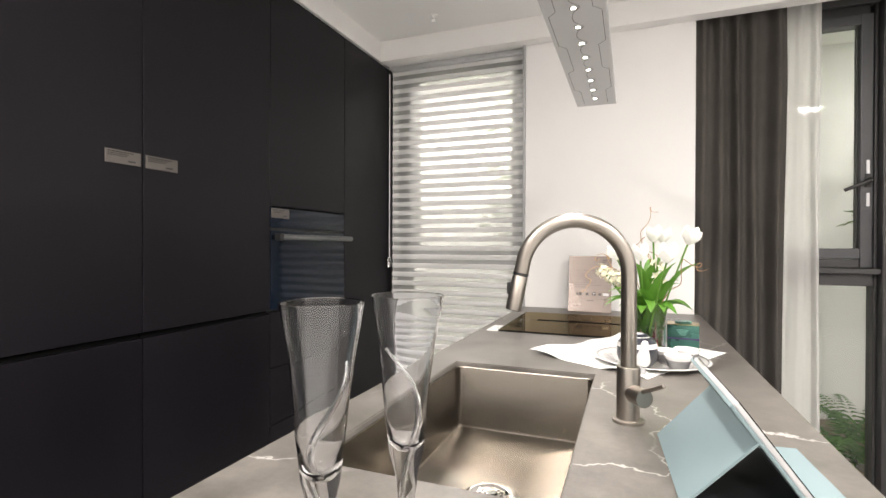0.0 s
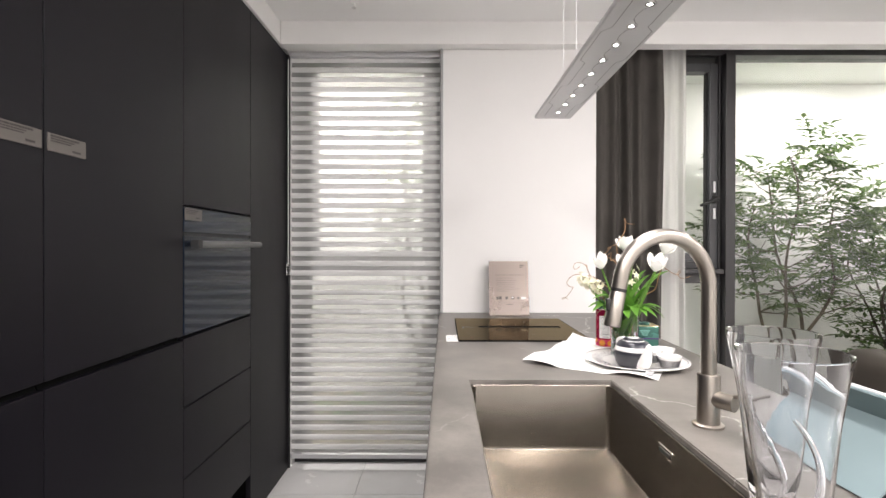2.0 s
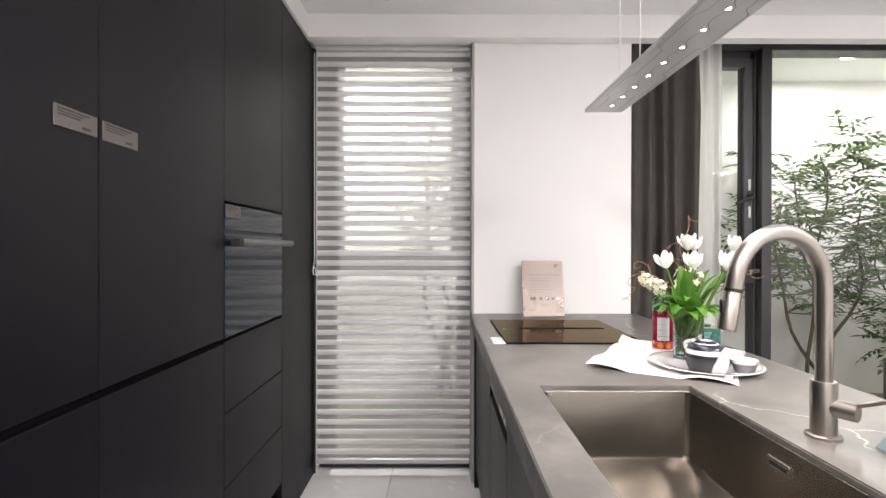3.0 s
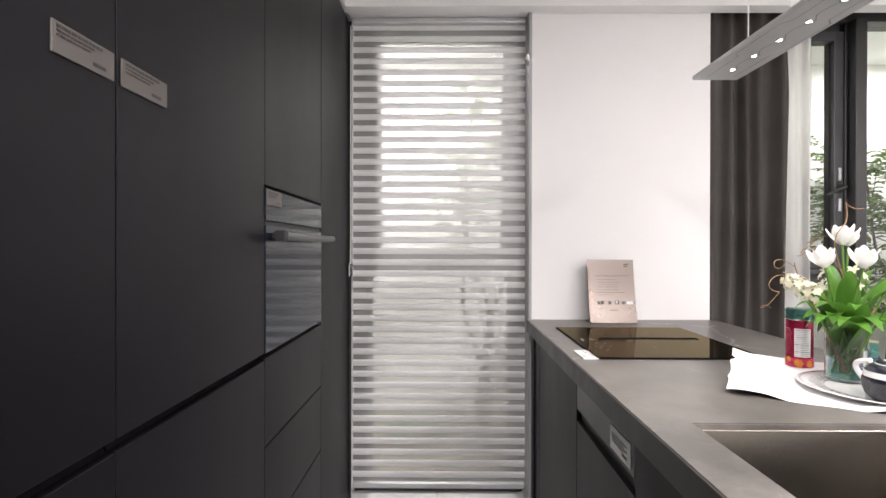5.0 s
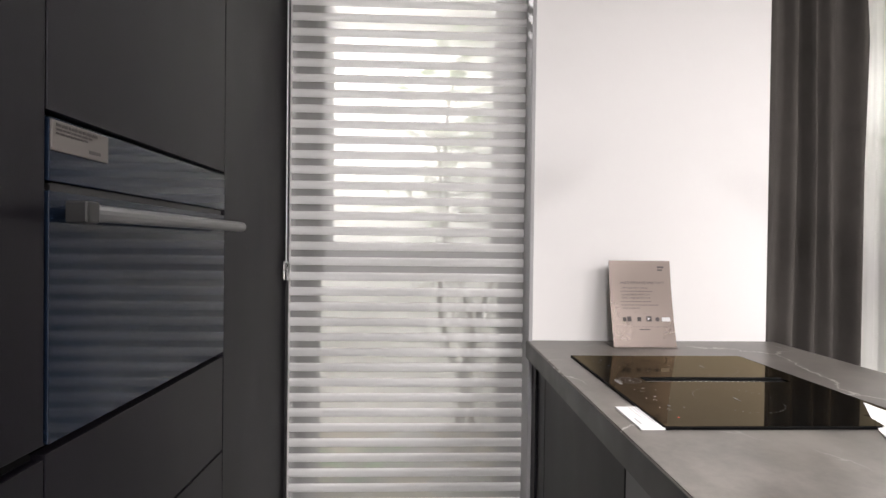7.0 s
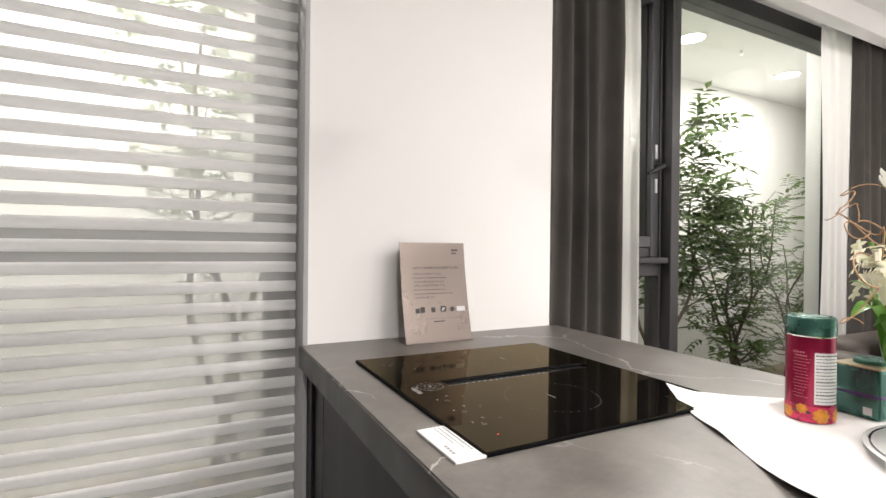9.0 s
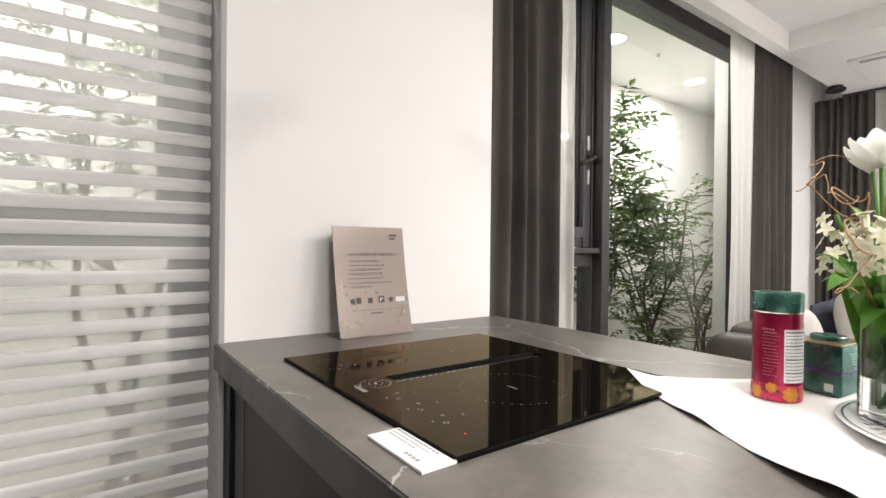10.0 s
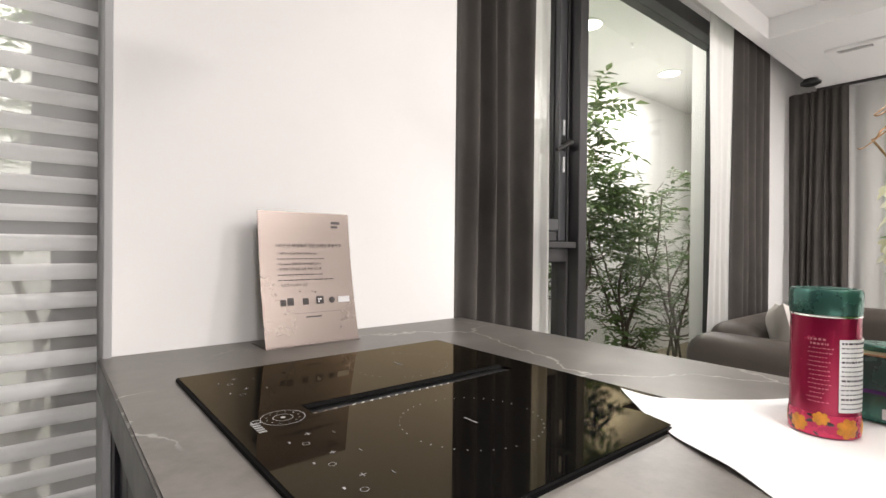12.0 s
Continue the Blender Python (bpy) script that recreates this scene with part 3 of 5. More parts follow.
part("plinth", bm_box(-2.095, FX - 0.08, Y0 + 0.001, Y1 - 0.001, 0, 0.2), LAMINATE_IN, c)
door_front("door", c, Y0, Y1, 1.403, 2.336)
for z0, z1 in ((0.711, 0.944), (0.468, 0.706), (0.216, 0.463)):
    door_front("drawer", c, Y0, Y1, z0, z1)
c = thing("filler_panel", -1.75, 2.83, 0, "plain black-brown laminate end panel reaching the floor", "panel")
part("front", bm_box(FX - 0.022, FX, 2.552, 3.091, 0.004, 2.336, 0.0012), LAMINATE, c)
part("backing", bm_box(-2.095, FX - 0.0235, 2.552, 3.091, 0, 2.34), LAMINATE_IN, c)

oven = thing("oven", -1.6, 2.28, 0.95, "built-in black glass oven with long metal bar handle", "oven")
part("case", bm_box(-1.955, FX - 0.024, Y0 + 0.004, Y1 - 0.004, 0.945, 1.399), BLACK, oven)
part("control_panel", bm_box(FX - 0.023, FX + 0.002, Y0 + 0.003, Y1 - 0.003, 1.309, 1.394, 0.001), OVENGLASS, oven, "dark glass control panel")
part("vent_gap", bm_box(FX - 0.02, FX - 0.004, Y0 + 0.012, Y1 - 0.012, 1.296, 1.307), BLACK, oven)
dr = part("oven_door", bm_box(FX - 0.023, FX + 0.002, Y0 + 0.003, Y1 - 0.003, 0.957, 1.296, 0.001), OVENGLASS, oven, "dark mirror-like glass door")
hd = part("handle", bm_tube([(FX + 0.042, 1.982 + 0.568 * i / 10, 1.268) for i in range(11)], 0.0125, 14), HANDLE, oven, "matt grey metal bar handle")
part("handle_cap", bm_box(FX + 0.026, FX + 0.056, 1.976, 2.002, 1.253, 1.283, 0.003), BLACK, hd)
for yy in (2.02, 2.505):
    part("handle_post", bm_box(FX + 0.002, FX + 0.034, yy, yy + 0.018, 1.26, 1.276, 0.002), BLACK, hd)


def card_tag(y0, y1, z0, z1, x=FX, mat=None, label="grey printed price card stuck on the cabinet door"):
    t = thing("label_card", x, (y0 + y1) / 2, z0, label, "label", "product cards")
    part("card", bm_box(x + 0.0005, x + 0.0035, y0, y1, z0, z1, 0.0006), mat or TAGGREY, t)
    m = pose(x + 0.0036, y0, z0, 90, 0, 90)
    w, h = y1 - y0, z1 - z0
    bm = bmesh.new()
    rng = random.Random(int(y0 * 1000))
    for i in range(3):
        k = 0.06 * w
        while k < (0.75 - 0.1 * i) * w:
            s = rng.uniform(0.03, 0.1) * w
            bar(bm, m, k, h * (0.8 - 0.13 * i), s, h * (0.07 if i else 0.1))
            k += s + 0.015 * w
    bar(bm, m, 0.62 * w, 0.18 * h, 0.22 * w, 0.12 * h)
    part("printing", bm, PRINT, t, "rows of small dark print")
    return t


card_tag(1.286, 1.396, 1.474, 1.514)
card_tag(1.413, 1.527, 1.473, 1.514)
card_tag(1.982, 2.097, 1.35, 1.391, FX + 0.002, None, "pale printed card stuck on the oven control panel")


# ---- island ----
WX, EX, SY = -0.573, 0.31, 0.5
SX0, SX1, SYA, SYB = -0.475, -0.094, 0.955, 1.643


def worktop_bm():
    """A slab with the sink's opening cut through it."""
    bm = bmesh.new()
    xs, ys = [WX, SX0, SX1, EX], [SY, SYA, SYB, 2.999]
    top = [[bm.verts.new((x, y, 0.9)) for y in ys] for x in xs]
    low = [[bm.verts.new((x, y, 0.846)) for y in ys] for x in xs]
    for i in range(3):
        for j in range(3):
            if (i, j) != (1, 1):
                bm.faces.new((top[i][j], top[i + 1][j], top[i + 1][j + 1], top[i][j + 1]))
                bm.faces.new((low[i][j], low[i][j + 1], low[i + 1][j + 1], low[i + 1][j]))
    for i in range(3):
        bm.faces.new((top[i][0], low[i][0], low[i + 1][0], top[i + 1][0]))
        bm.faces.new((top[i + 1][3], low[i + 1][3], low[i][3], top[i][3]))
        bm.faces.new((top[0][i + 1], low[0][i + 1], low[0][i], top[0][i]))
        bm.faces.new((top[3][i], low[3][i], low[3][i + 1], top[3][i + 1]))
    for a, b in (((1, 1), (2, 1)), ((2, 1), (2, 2)), ((2, 2), (1, 2)), ((1, 2), (1, 1))):
        bm.faces.new((top[a[0]][a[1]], top[b[0]][b[1]], low[b[0]][b[1]], low[a[0]][a[1]]))
    bm.normal_update()
    rim = [e for e in bm.edges if all(v.co.z > 0.89 for v in e.verts) and any(abs(f.normal.z) < 0.5 for f in e.link_faces)]
    bmesh.ops.bevel(bm, geom=rim, offset=0.0025, segments=2, affect="EDGES")
    return bm


wt = thing("worktop", -0.13, 1.75, 0.846, "grey-brown stone worktop with thin white veins", "countertop")
part("slab", worktop_bm(), STONE, wt)
# band over the west edge whose dark colour stands for shade
part("edge_band", bm_box(WX - 0.0012, WX + 0.003, SY, 2.998, 0.842, 0.8965), STONE_EDGE_SHADE, wt, "mitred stone edge, coloured dark for its shade")

DX = -0.545


def island_unit(y0, y1, dishwasher=False, top=0.845):
    if dishwasher:
        c = thing("dishwasher", -0.3, (y0 + y1) / 2, 0.0, "built-in dishwasher with dark steel control strip and grip", "dishwasher")
        part("case", bm_box(DX + 0.024, 0.05, y0 + 0.002, y1 - 0.002, 0.1, 0.82), BLACK, c)
        part("control_strip", bm_box(DX, DX + 0.022, y0 + 0.003, y1 - 0.003, 0.738, 0.813, 0.001), STRIP, c, "dark satin steel strip")
        part("grip_recess", bm_box(DX + 0.014, DX + 0.023, y0 + 0.003, y1 - 0.003, 0.7, 0.738), BLACK, c)
        part("front", bm_box(DX, DX + 0.022, y0 + 0.003, y1 - 0.003, 0.1, 0.7, 0.001), LAMINATE, c)
    else:
        c = thing("island_cabinet", -0.3, (y0 + y1) / 2, 0.0, "dark laminate island cabinet with recessed grip channel", "cabinet", "island cabinets")
        part("body", bm_box(DX + 0.024, 0.05, y0 + 0.001, y1 - 0.001, 0.1, top), LAMINATE_IN, c)
        part("door", bm_box(DX, DX + 0.022, y0 + 0.0018, y1 - 0.0018, 0.1, 0.813, 0.001), LAMINATE, c)
    part("plinth", bm_box(DX + 0.06, 0.05, y0 + 0.001, y1 - 0.001, 0, 0.1), LAMINATE_IN, c)
    return c


STRIP = surface("dark_satin_steel", (0.1, 0.1, 0.105), 0.35, 0.6, vary=0.06)
for y0, y1, dw in ((0.53, 0.95, False), (0.95, 1.753, False), (1.753, 2.222, True), (2.222, 2.834, False), (2.834, 2.93, False)):
    island_unit(y0, y1, dw, 0.66 if 0.9 < y0 < 1.6 else 0.845)
c = thing("island_cladding", 0.17, 1.75, 0, "dark laminate back and end panels of the island", "cladding")
part("back_panel", bm_box(0.06, 0.285, 0.53, 2.995, 0, 0.844), LAMINATE, c)
part("end_panel", bm_box(DX - 0.008, 0.055, 2.932, 2.995, 0, 0.844, 0.001), LAMINATE, c)
part("end_panel", bm_box(DX - 0.008, 0.285, 0.505, 0.528, 0, 0.844, 0.001), LAMINATE, c)
t = thing("label_card", DX, 1.84, 0.75, "white printed card on the dishwasher strip", "label", "product cards")
part("card", bm_box(DX - 0.0025, DX - 0.0005, 1.776, 1.904, 0.749, 0.805), PAPER, t)
bm = bmesh.new()
m = pose(DX - 0.0026, 1.904, 0.752, 90, 0, -90)
for i in range(4):
    bar(bm, m, 0.012, 0.036 - i * 0.006, 0.1 - 0.02 * (i % 2), 0.0025)
bar(bm, m, 0.08, 0.008, 0.03, 0.006)
part("printing", bm, PRINT, t)


# ---- sink ----
def sink_bm():
    """A folded steel bowl with rounded inner corners, sloping slightly to the drain."""
    bm = bmesh.new()
    D, r = 0.185, 0.014
    def loop(inset, z, rad):
        x0, x1, y0, y1 = SX0 + inset, SX1 - inset, SYA + inset, SYB - inset
        out = []
        for cx, cy, a0 in ((x1 - rad, y1 - rad, 0), (x0 + rad, y1 - rad, 90), (x0 + rad, y0 + rad, 180), (x1 - rad, y0 + rad, 270)):
            for k in range(5):
                a = radians(a0 + 22.5 * k)
                out.append(bm.verts.new((cx + rad * math.cos(a), cy + rad * math.sin(a), z)))
        return out
    loops = [loop(0.0006, 0.8885, 0.004), loop(0.0035, 0.8885, 0.008), loop(0.0045, 0.886, r), loop(0.0055, 0.9 - D + 0.012, r), loop(0.0085, 0.9 - D + 0.0035, r), loop(0.015, 0.9 - D, r)]
    loops.append(loop(0.13, 0.9 - D - 0.003, 0.04))
    for a, b in zip(loops, loops[1:]):
        for i in range(20):
            bm.faces.new((a[i], a[(i + 1) % 20], b[(i + 1) % 20], b[i]))
    bm.faces.new(loops[-1])
    bmesh.ops.recalc_face_normals(bm, faces=bm.faces)
    for f in bm.faces:
        f.normal_flip()
    return bm


sk = thing("sink", -0.277, 1.305, 0.71, "square brushed stainless steel undermount sink bowl", "sink")
part("bowl", sink_bm(), STEEL, sk, smooth=True)
part("overflow", bm_box(SX1 - 0.0085, SX1 - 0.0045, 1.275, 1.335, 0.838, 0.858, 0.0015), CHROME, sk, "rectangular overflow slot")
part("overflow_slot", bm_box(SX1 - 0.0098, SX1 - 0.0084, 1.282, 1.328, 0.844, 0.852), BLACK, sk)
dn = part("drain", bm_lathe([(0.0, 0.0), (0.03, 0.0), (0.036, 0.004), (0.05, 0.006), (0.056, 0.003), (0.057, 0.0)], (-0.277, 1.3, 0.7125), 40), CHROME, sk, "polished round drain basket", smooth=True)
part("strainer", bm_lathe([(0.0, 0.012), (0.012, 0.011), (0.014, 0.006), (0.03, 0.005), (0.031, 0.002)], (-0.277, 1.3, 0.7125), 32), CHROME, dn, smooth=True)
bm = bmesh.new()
for k in range(12):
    a = 2 * math.pi * k / 12
    bmesh.ops.create_cone(bm, segments=8, radius1=0.0035, radius2=0.0035, depth=0.001, cap_ends=True, matrix=Matrix.Translation((-0.277 + 0.022 * math.cos(a), 1.3 + 0.022 * math.sin(a), 0.7182)))
part("drain_holes", bm, BLACK, dn)

# ---- tap ----
TX, TY = -0.012, 1.312
tap = thing("kitchen_tap", TX, TY, 0.9, "brushed steel gooseneck kitchen tap with side lever", "tap")
part("base_flange", bm_lathe([(0.029, 0), (0.029, 0.005), (0.026, 0.007)], (TX, TY, 0.9), 40), TAPSTEEL, tap, smooth=True)
part("body", bm_lathe([(0.0215, 0.006), (0.0215, 0.103), (0.0205, 0.105)], (TX, TY, 0.9), 40), TAPSTEEL, tap, smooth=True)
arc = [(TX, TY, 1.0), (TX, TY, 1.08), (TX, TY, 1.178)]
R, ux, uy = 0.1, -0.975, -0.222
for k in range(1, 19):
    a = radians(180 * k / 18 * 0.96)
    d = R * (1 - math.cos(a))
    arc.append((TX + ux * d, TY + uy * d, 1.18 + R * math.sin(a) * 1.02))
x, y, z = arc[-1]
px, py, pz = arc[-2]
w = Vector((x - px, y - py, z - pz)).normalized()
tip = Vector((x, y, z))
arc.append(tuple(tip + 0.015 * w))
part("neck", bm_tube(arc, 0.0145, 20), TAPSTEEL, tap, smooth=True)
e0 = tip + 0.016 * w
sh = part("spray_head", bm_tube([e0, e0 + 0.004 * w, e0 + 0.006 * w, e0 + 0.07 * w], [0.0138, 0.0138, 0.015, 0.0155], 24), TAPSTEEL, tap, smooth=True)
part("collar", bm_tube([e0 - 0.003 * w, e0 + 0.003 * w], 0.0149, 20), BLACK, sh, "black joint ring")
part("spray_button", moved(bm_box(-0.004, 0.004, -0.005, 0.005, -0.012, 0.012, 0.002), Matrix.Translation(e0 + 0.028 * w + Vector((-0.016, -0.004, 0)))), BLACK, sh)
part("spray_face", bm_tube([e0 + 0.0695 * w, e0 + 0.0715 * w], 0.014, 20), BLACK, sh)
lv = (0.53, -0.848)
hub = [(TX + lv[0] * s, TY + lv[1] * s, 0.958) for s in (0.01, 0.03, 0.052)]
part("lever_hub", bm_tube(hub, 0.0165, 24), TAPSTEEL, tap, smooth=True)
part("lever", bm_tube([(TX + 0.012, TY - 0.028, 0.962), Vector((0.027, 1.248, 0.982)), Vector((0.044, 1.22, 0.997))], [0.0042, 0.004, 0.0037], 12), TAPSTEEL, tap, smooth=True)

# ---- hob ----
HX0, HX1, HY0, HY1 = -0.489, 0.018, 2.181, 2.743
hob = thing("induction_hob", (HX0 + HX1) / 2, (HY0 + HY1) / 2, 0.9, "black glass induction hob with central extractor slot", "hob")
SLX0, SLX1, SLY = -0.392, -0.032, 2.49


def hob_bm():
    bm = bmesh.new()
    xs, ys = [HX0, SLX0, SLX1, HX1], [HY0, SLY - 0.02, SLY + 0.02, HY1]
    vs = [[bm.verts.new((x, y, 0.9055)) for y in ys] for x in xs]
    lo = [[bm.verts.new((x, y, 0.8985)) for y in ys] for x in xs]
    for i in range(3):
        for j in range(3):
            if (i, j) != (1, 1):
                bm.faces.new((vs[i][j], vs[i + 1][j], vs[i + 1][j + 1], vs[i][j + 1]))
    for i in range(3):
        bm.faces.new((vs[i][0], lo[i][0], lo[i + 1][0], vs[i + 1][0]))
        bm.faces.new((vs[i + 1][3], lo[i + 1][3], lo[i][3], vs[i][3]))
        bm.faces.new((vs[0][i + 1], lo[0][i + 1], lo[0][i], vs[0][i]))
        bm.faces.new((vs[3][i], lo[3][i], lo[3][i + 1], vs[3][i + 1]))
    for a, b in (((1, 1), (2, 1)), ((2, 1), (2, 2)), ((2, 2), (1, 2)), ((1, 2), (1, 1))):
        bm.faces.new((vs[a[0]][a[1]], vs[b[0]][b[1]], lo[b[0]][b[1]], lo[a[0]][a[1]]))
    return bm


part("glass_plate", hob_bm(), BLACKGLASS, hob, "black mirror-like glass plate")
bm = bmesh.new()
for x0, x1, y0, y1 in ((HX0 - 0.002, HX1 + 0.002, HY0 - 0.004, HY0 + 0.0002), (HX0 - 0.002, HX1 + 0.002, HY1 - 0.0002, HY1 + 0.004), (HX0 - 0.004, HX0 + 0.0002, HY0, HY1), (HX1 - 0.0002, HX1 + 0.004, HY0, HY1)):
    bm_box(x0, x1, y0, y1, 0.8995, 0.9048, bm=bm)
part("edge_frame", bm, LAMINATE_IN, hob)
part("extractor_bed", bm_box(SLX0 + 0.001, SLX1 - 0.001, SLY - 0.0195, SLY + 0.0195, 0.8992, 0.9004), BLACK, hob)
part("extractor_cover", moved(bm_box(-0.178, 0.178, -0.006, 0.006, -0.001, 0.001, 0.0008), pose((SLX0 + SLX1) / 2, SLY + 0.011, 0.9045, 6, 0, 0)), LAMINATE_IN, hob)
comb = part("extractor_comb", bm_box(SLX0 + 0.002, SLX1 - 0.002, SLY - 0.016, SLY - 0.011, 0.9004, 0.9035), CHROME, hob, "pale metal comb in the slot")
bm = bmesh.new()
for i in range(26):
    x = SLX0 + 0.012 + i * 0.0134
    bmesh.ops.create_cone(bm, segments=10, radius1=0.004, radius2=0.004, depth=0.0012, cap_ends=True, matrix=Matrix.Translation((x, SLY - 0.0135, 0.9036)))
part("comb_teeth", bm, BLACK, comb)
bm = bmesh.new()
ZP = 0.9056


def dot(bm, x, y, r, seg=8):
    bmesh.ops.create_cone(bm, segments=seg, radius1=r, radius2=r, depth=0.0003, cap_ends=True, matrix=Matrix.Translation((x, y, ZP)))


def ring(bm, x, y, r, t):
    n = 36
    a = [[bm.verts.new((x + q * math.cos(2 * math.pi * k / n), y + q * math.sin(2 * math.pi * k / n), ZP)) for k in range(n)] for q in (r - t, r)]
    for k in range(n):
        bm.faces.new((a[0][k], a[0][(k + 1) % n], a[1][(k + 1) % n], a[1][k]))


for cx, cy in ((-0.17, 2.615), (-0.255, 2.335)):
    for k in range(40):
        if k % 10:
            dot(bm, cx + 0.085 * math.cos(2 * math.pi * k / 40), cy + 0.085 * math.sin(2 * math.pi * k / 40), 0.0009)
    for k in range(4):
        bar(bm, pose(cx, cy, ZP, 0, 0, -90), -0.012 + k * 0.006, -0.001, 0.0045, 0.002, 0.0003)
part("zone_marks", bm, HOBPRINT, hob, "dotted cooking zone marks")
bm = bmesh.new()
ring(bm, -0.427, 2.48, 0.026, 0.001)
ring(bm, -0.427, 2.48, 0.012, 0.001)
for k in range(12):
    a = 2 * math.pi * k / 12
    dot(bm, -0.427 + 0.019 * math.cos(a), 2.48 + 0.019 * math.sin(a), 0.0008)
dot(bm, -0.427, 2.48, 0.003, 16)
for yy in (2.27, 2.33, 2.39, 2.6, 2.66):
    ring(bm, -0.437, yy, 0.004, 0.0007)
    bar(bm, pose(-0.425, yy + 0.024, ZP, 0, 0, -90), -0.0035, -0.0004, 0.007, 0.0009, 0.0003)
    bar(bm, pose(-0.425, yy + 0.024, ZP, 0, 0, 0), -0.0035, -0.0004, 0.007, 0.0009, 0.0003)
    bar(bm, pose(-0.4, yy + 0.012, ZP, 0, 0, -90), -0.003, -0.0004, 0.006, 0.0009, 0.0003)
    bar(bm, pose(-0.45, yy + 0.012, ZP, 0, 0, -90), -0.002, -0.001, 0.004, 0.002, 0.0003)
for k in range(5):
    bar(bm, pose(-0.466, 2.475 - k * 0.007, ZP, 0, 0, 0), 0, 0, 0.009, 0.0045, 0.0003)
ring(bm, -0.458, 2.483, 0.006, 0.0016)
part("control_marks", bm, HOBPRINT, hob, "fine pale touch control symbols")
part("indicator", bm_box(-0.442, -0.4395, 2.225, 2.2275, ZP, ZP + 0.0002), glowing("red_indicator", (1, 0.05, 0.03), 0.4), hob)
t = thing("label_card", -0.51, 2.23, 0.9, "small white printed card lying against the hob", "label", "product cards")
part("card", moved(bm_box(-0.023, 0.023, -0.059, 0.059, 0, 0.0035, 0.0004), pose(-0.514, 2.236, 0.9001, 0, 0, 0.5)), PAPER, t)
bm = bmesh.new()
rng = random.Random(4)
m = pose(-0.497, 2.289, 0.9036, 0, 0, -90)
for i in range(3):
    k = 0.0
    while k < 0.085 - 0.012 * i:
        s = rng.uniform(0.003, 0.009)
        bar(bm, m, k, -0.002 - 0.0065 * i, s, 0.0016 if i else 0.0026, 0.0003)
        k += s + 0.002
for k in range(4):
    bar(bm, m, 0.062 + k * 0.0075, -0.031, 0.005, 0.0045, 0.0003)
part("printing", bm, PRINTGREY, t)

# ---- display sign ----
sg = thing("display_sign", -0.19, 2.9, 0.9, "rose-coloured brushed metal display sign with dark print", "sign")
TILTS = math.atan2(0.058, 0.278)
SM = Matrix.Translation((-0.307, 2.884, 0.9025)) @ Matrix.Rotation(math.pi / 2 - TILTS, 4, "X")


def sign_bm():
    def at(u, v):
        p = SM @ Vector((0.21 * u, 0.287 * v, -0.006 * math.sin(math.pi * v)))
        return p
    return bm_grid(at, 2, 12, 0.0025)


part("plate", sign_bm(), PLATE_STEEL, sg, smooth=True)
part("foot", bm_box(-0.308, -0.095, 2.88, 2.971, 0.9002, 0.9022, 0.0006), PLATE_STEEL, sg)


def on_sign(x, y):
    return SM @ Matrix.Translation((x, y, 0.0012 - 0.006 * math.sin(math.pi * y / 0.287)))


words("headline", "130년 된 세계에서 가장 오래된 주방가구", 0.0092, on_sign(0.034, 0.209), PRINT, sg)
for i, line in enumerate(("• 100% Luxury Made in Germany", "", "• Germany DESIGN AWARD 2019", "• 완벽한 디테일을 갖춘 주방 시스템", "", "", "• 최상급 하드웨어 사용")):
    y = 0.193 - 0.0115 * i
    if line:
        words("text_line", line, 0.0068, on_sign(0.036, y), PRINT, sg)
    else:
        bm = bmesh.new()
        k = 0.0
        rng = random.Random(i)
        while k < (0.09, 0.1, 0.12)[i % 3]:
            s = rng.uniform(0.004, 0.012)
            bar(bm, on_sign(0.036, y), k, 0.0008, s, 0.0019, 0.0003)
            k += s + 0.002
        part("text_line", bm, PRINT, sg)
m = on_sign(0.036, 0.083)
for x, y, w_, h_ in ((0.016, 0, 0.014, 0.016), (0.05, 0, 0.013, 0.014), (0.081, 0, 0.017, 0.017), (0.002, 0, 0.011, 0.013), (0.0, -0.018, 0.15, 0.0006), (0.055, -0.028, 0.036, 0.003)):
    part("award_mark", bar(bmesh.new(), m, x, y, w_, h_, 0.0003), PRINT, sg)
part("award_mark", moved(bm_lathe([(0.007, 0), (0.007, 0.0003)], (0.118, 0.007, 0), 20), m), PRINT, sg)
part("corner_mark", bar(bmesh.new(), on_sign(0.165, 0.262), 0, 0, 0.022, 0.006, 0.0003), PRINT, sg)
part("corner_mark", bar(bmesh.new(), on_sign(0.165, 0.253), 0, 0, 0.016, 0.005, 0.0003), PRINT, sg)
part("award_mark_pale", bar(bmesh.new(), m, 0.133, 0.0005, 0.028, 0.013, 0.0003), PRINTLIGHT, sg)
for x, y in ((0.085, 0.004), (0.085, 0.009), (0.09, 0.009)):
    part("award_mark_pale", bar(bmesh.new(), Matrix(m) @ Matrix.Translation((0, 0, 0.0003)), x, y, 0.003, 0.0035, 0.0003), PRINTLIGHT, sg)

# ---- pendant lamp ----
LX0, LX1, LY0, LY1, LZ = -0.198, -0.059, 0.86, 2.207, 1.753
lamp = thing("pendant_lamp", -0.126, 1.53, LZ, "slim aluminium linear pendant lamp with small round spots", "pendant lamp")
part("panel", bm_box(LX0, LX1, LY0, LY1, LZ, LZ + 0.014, 0.004), ALU, lamp, "pale grey aluminium panel")
LC = (LX0 + LX1) / 2


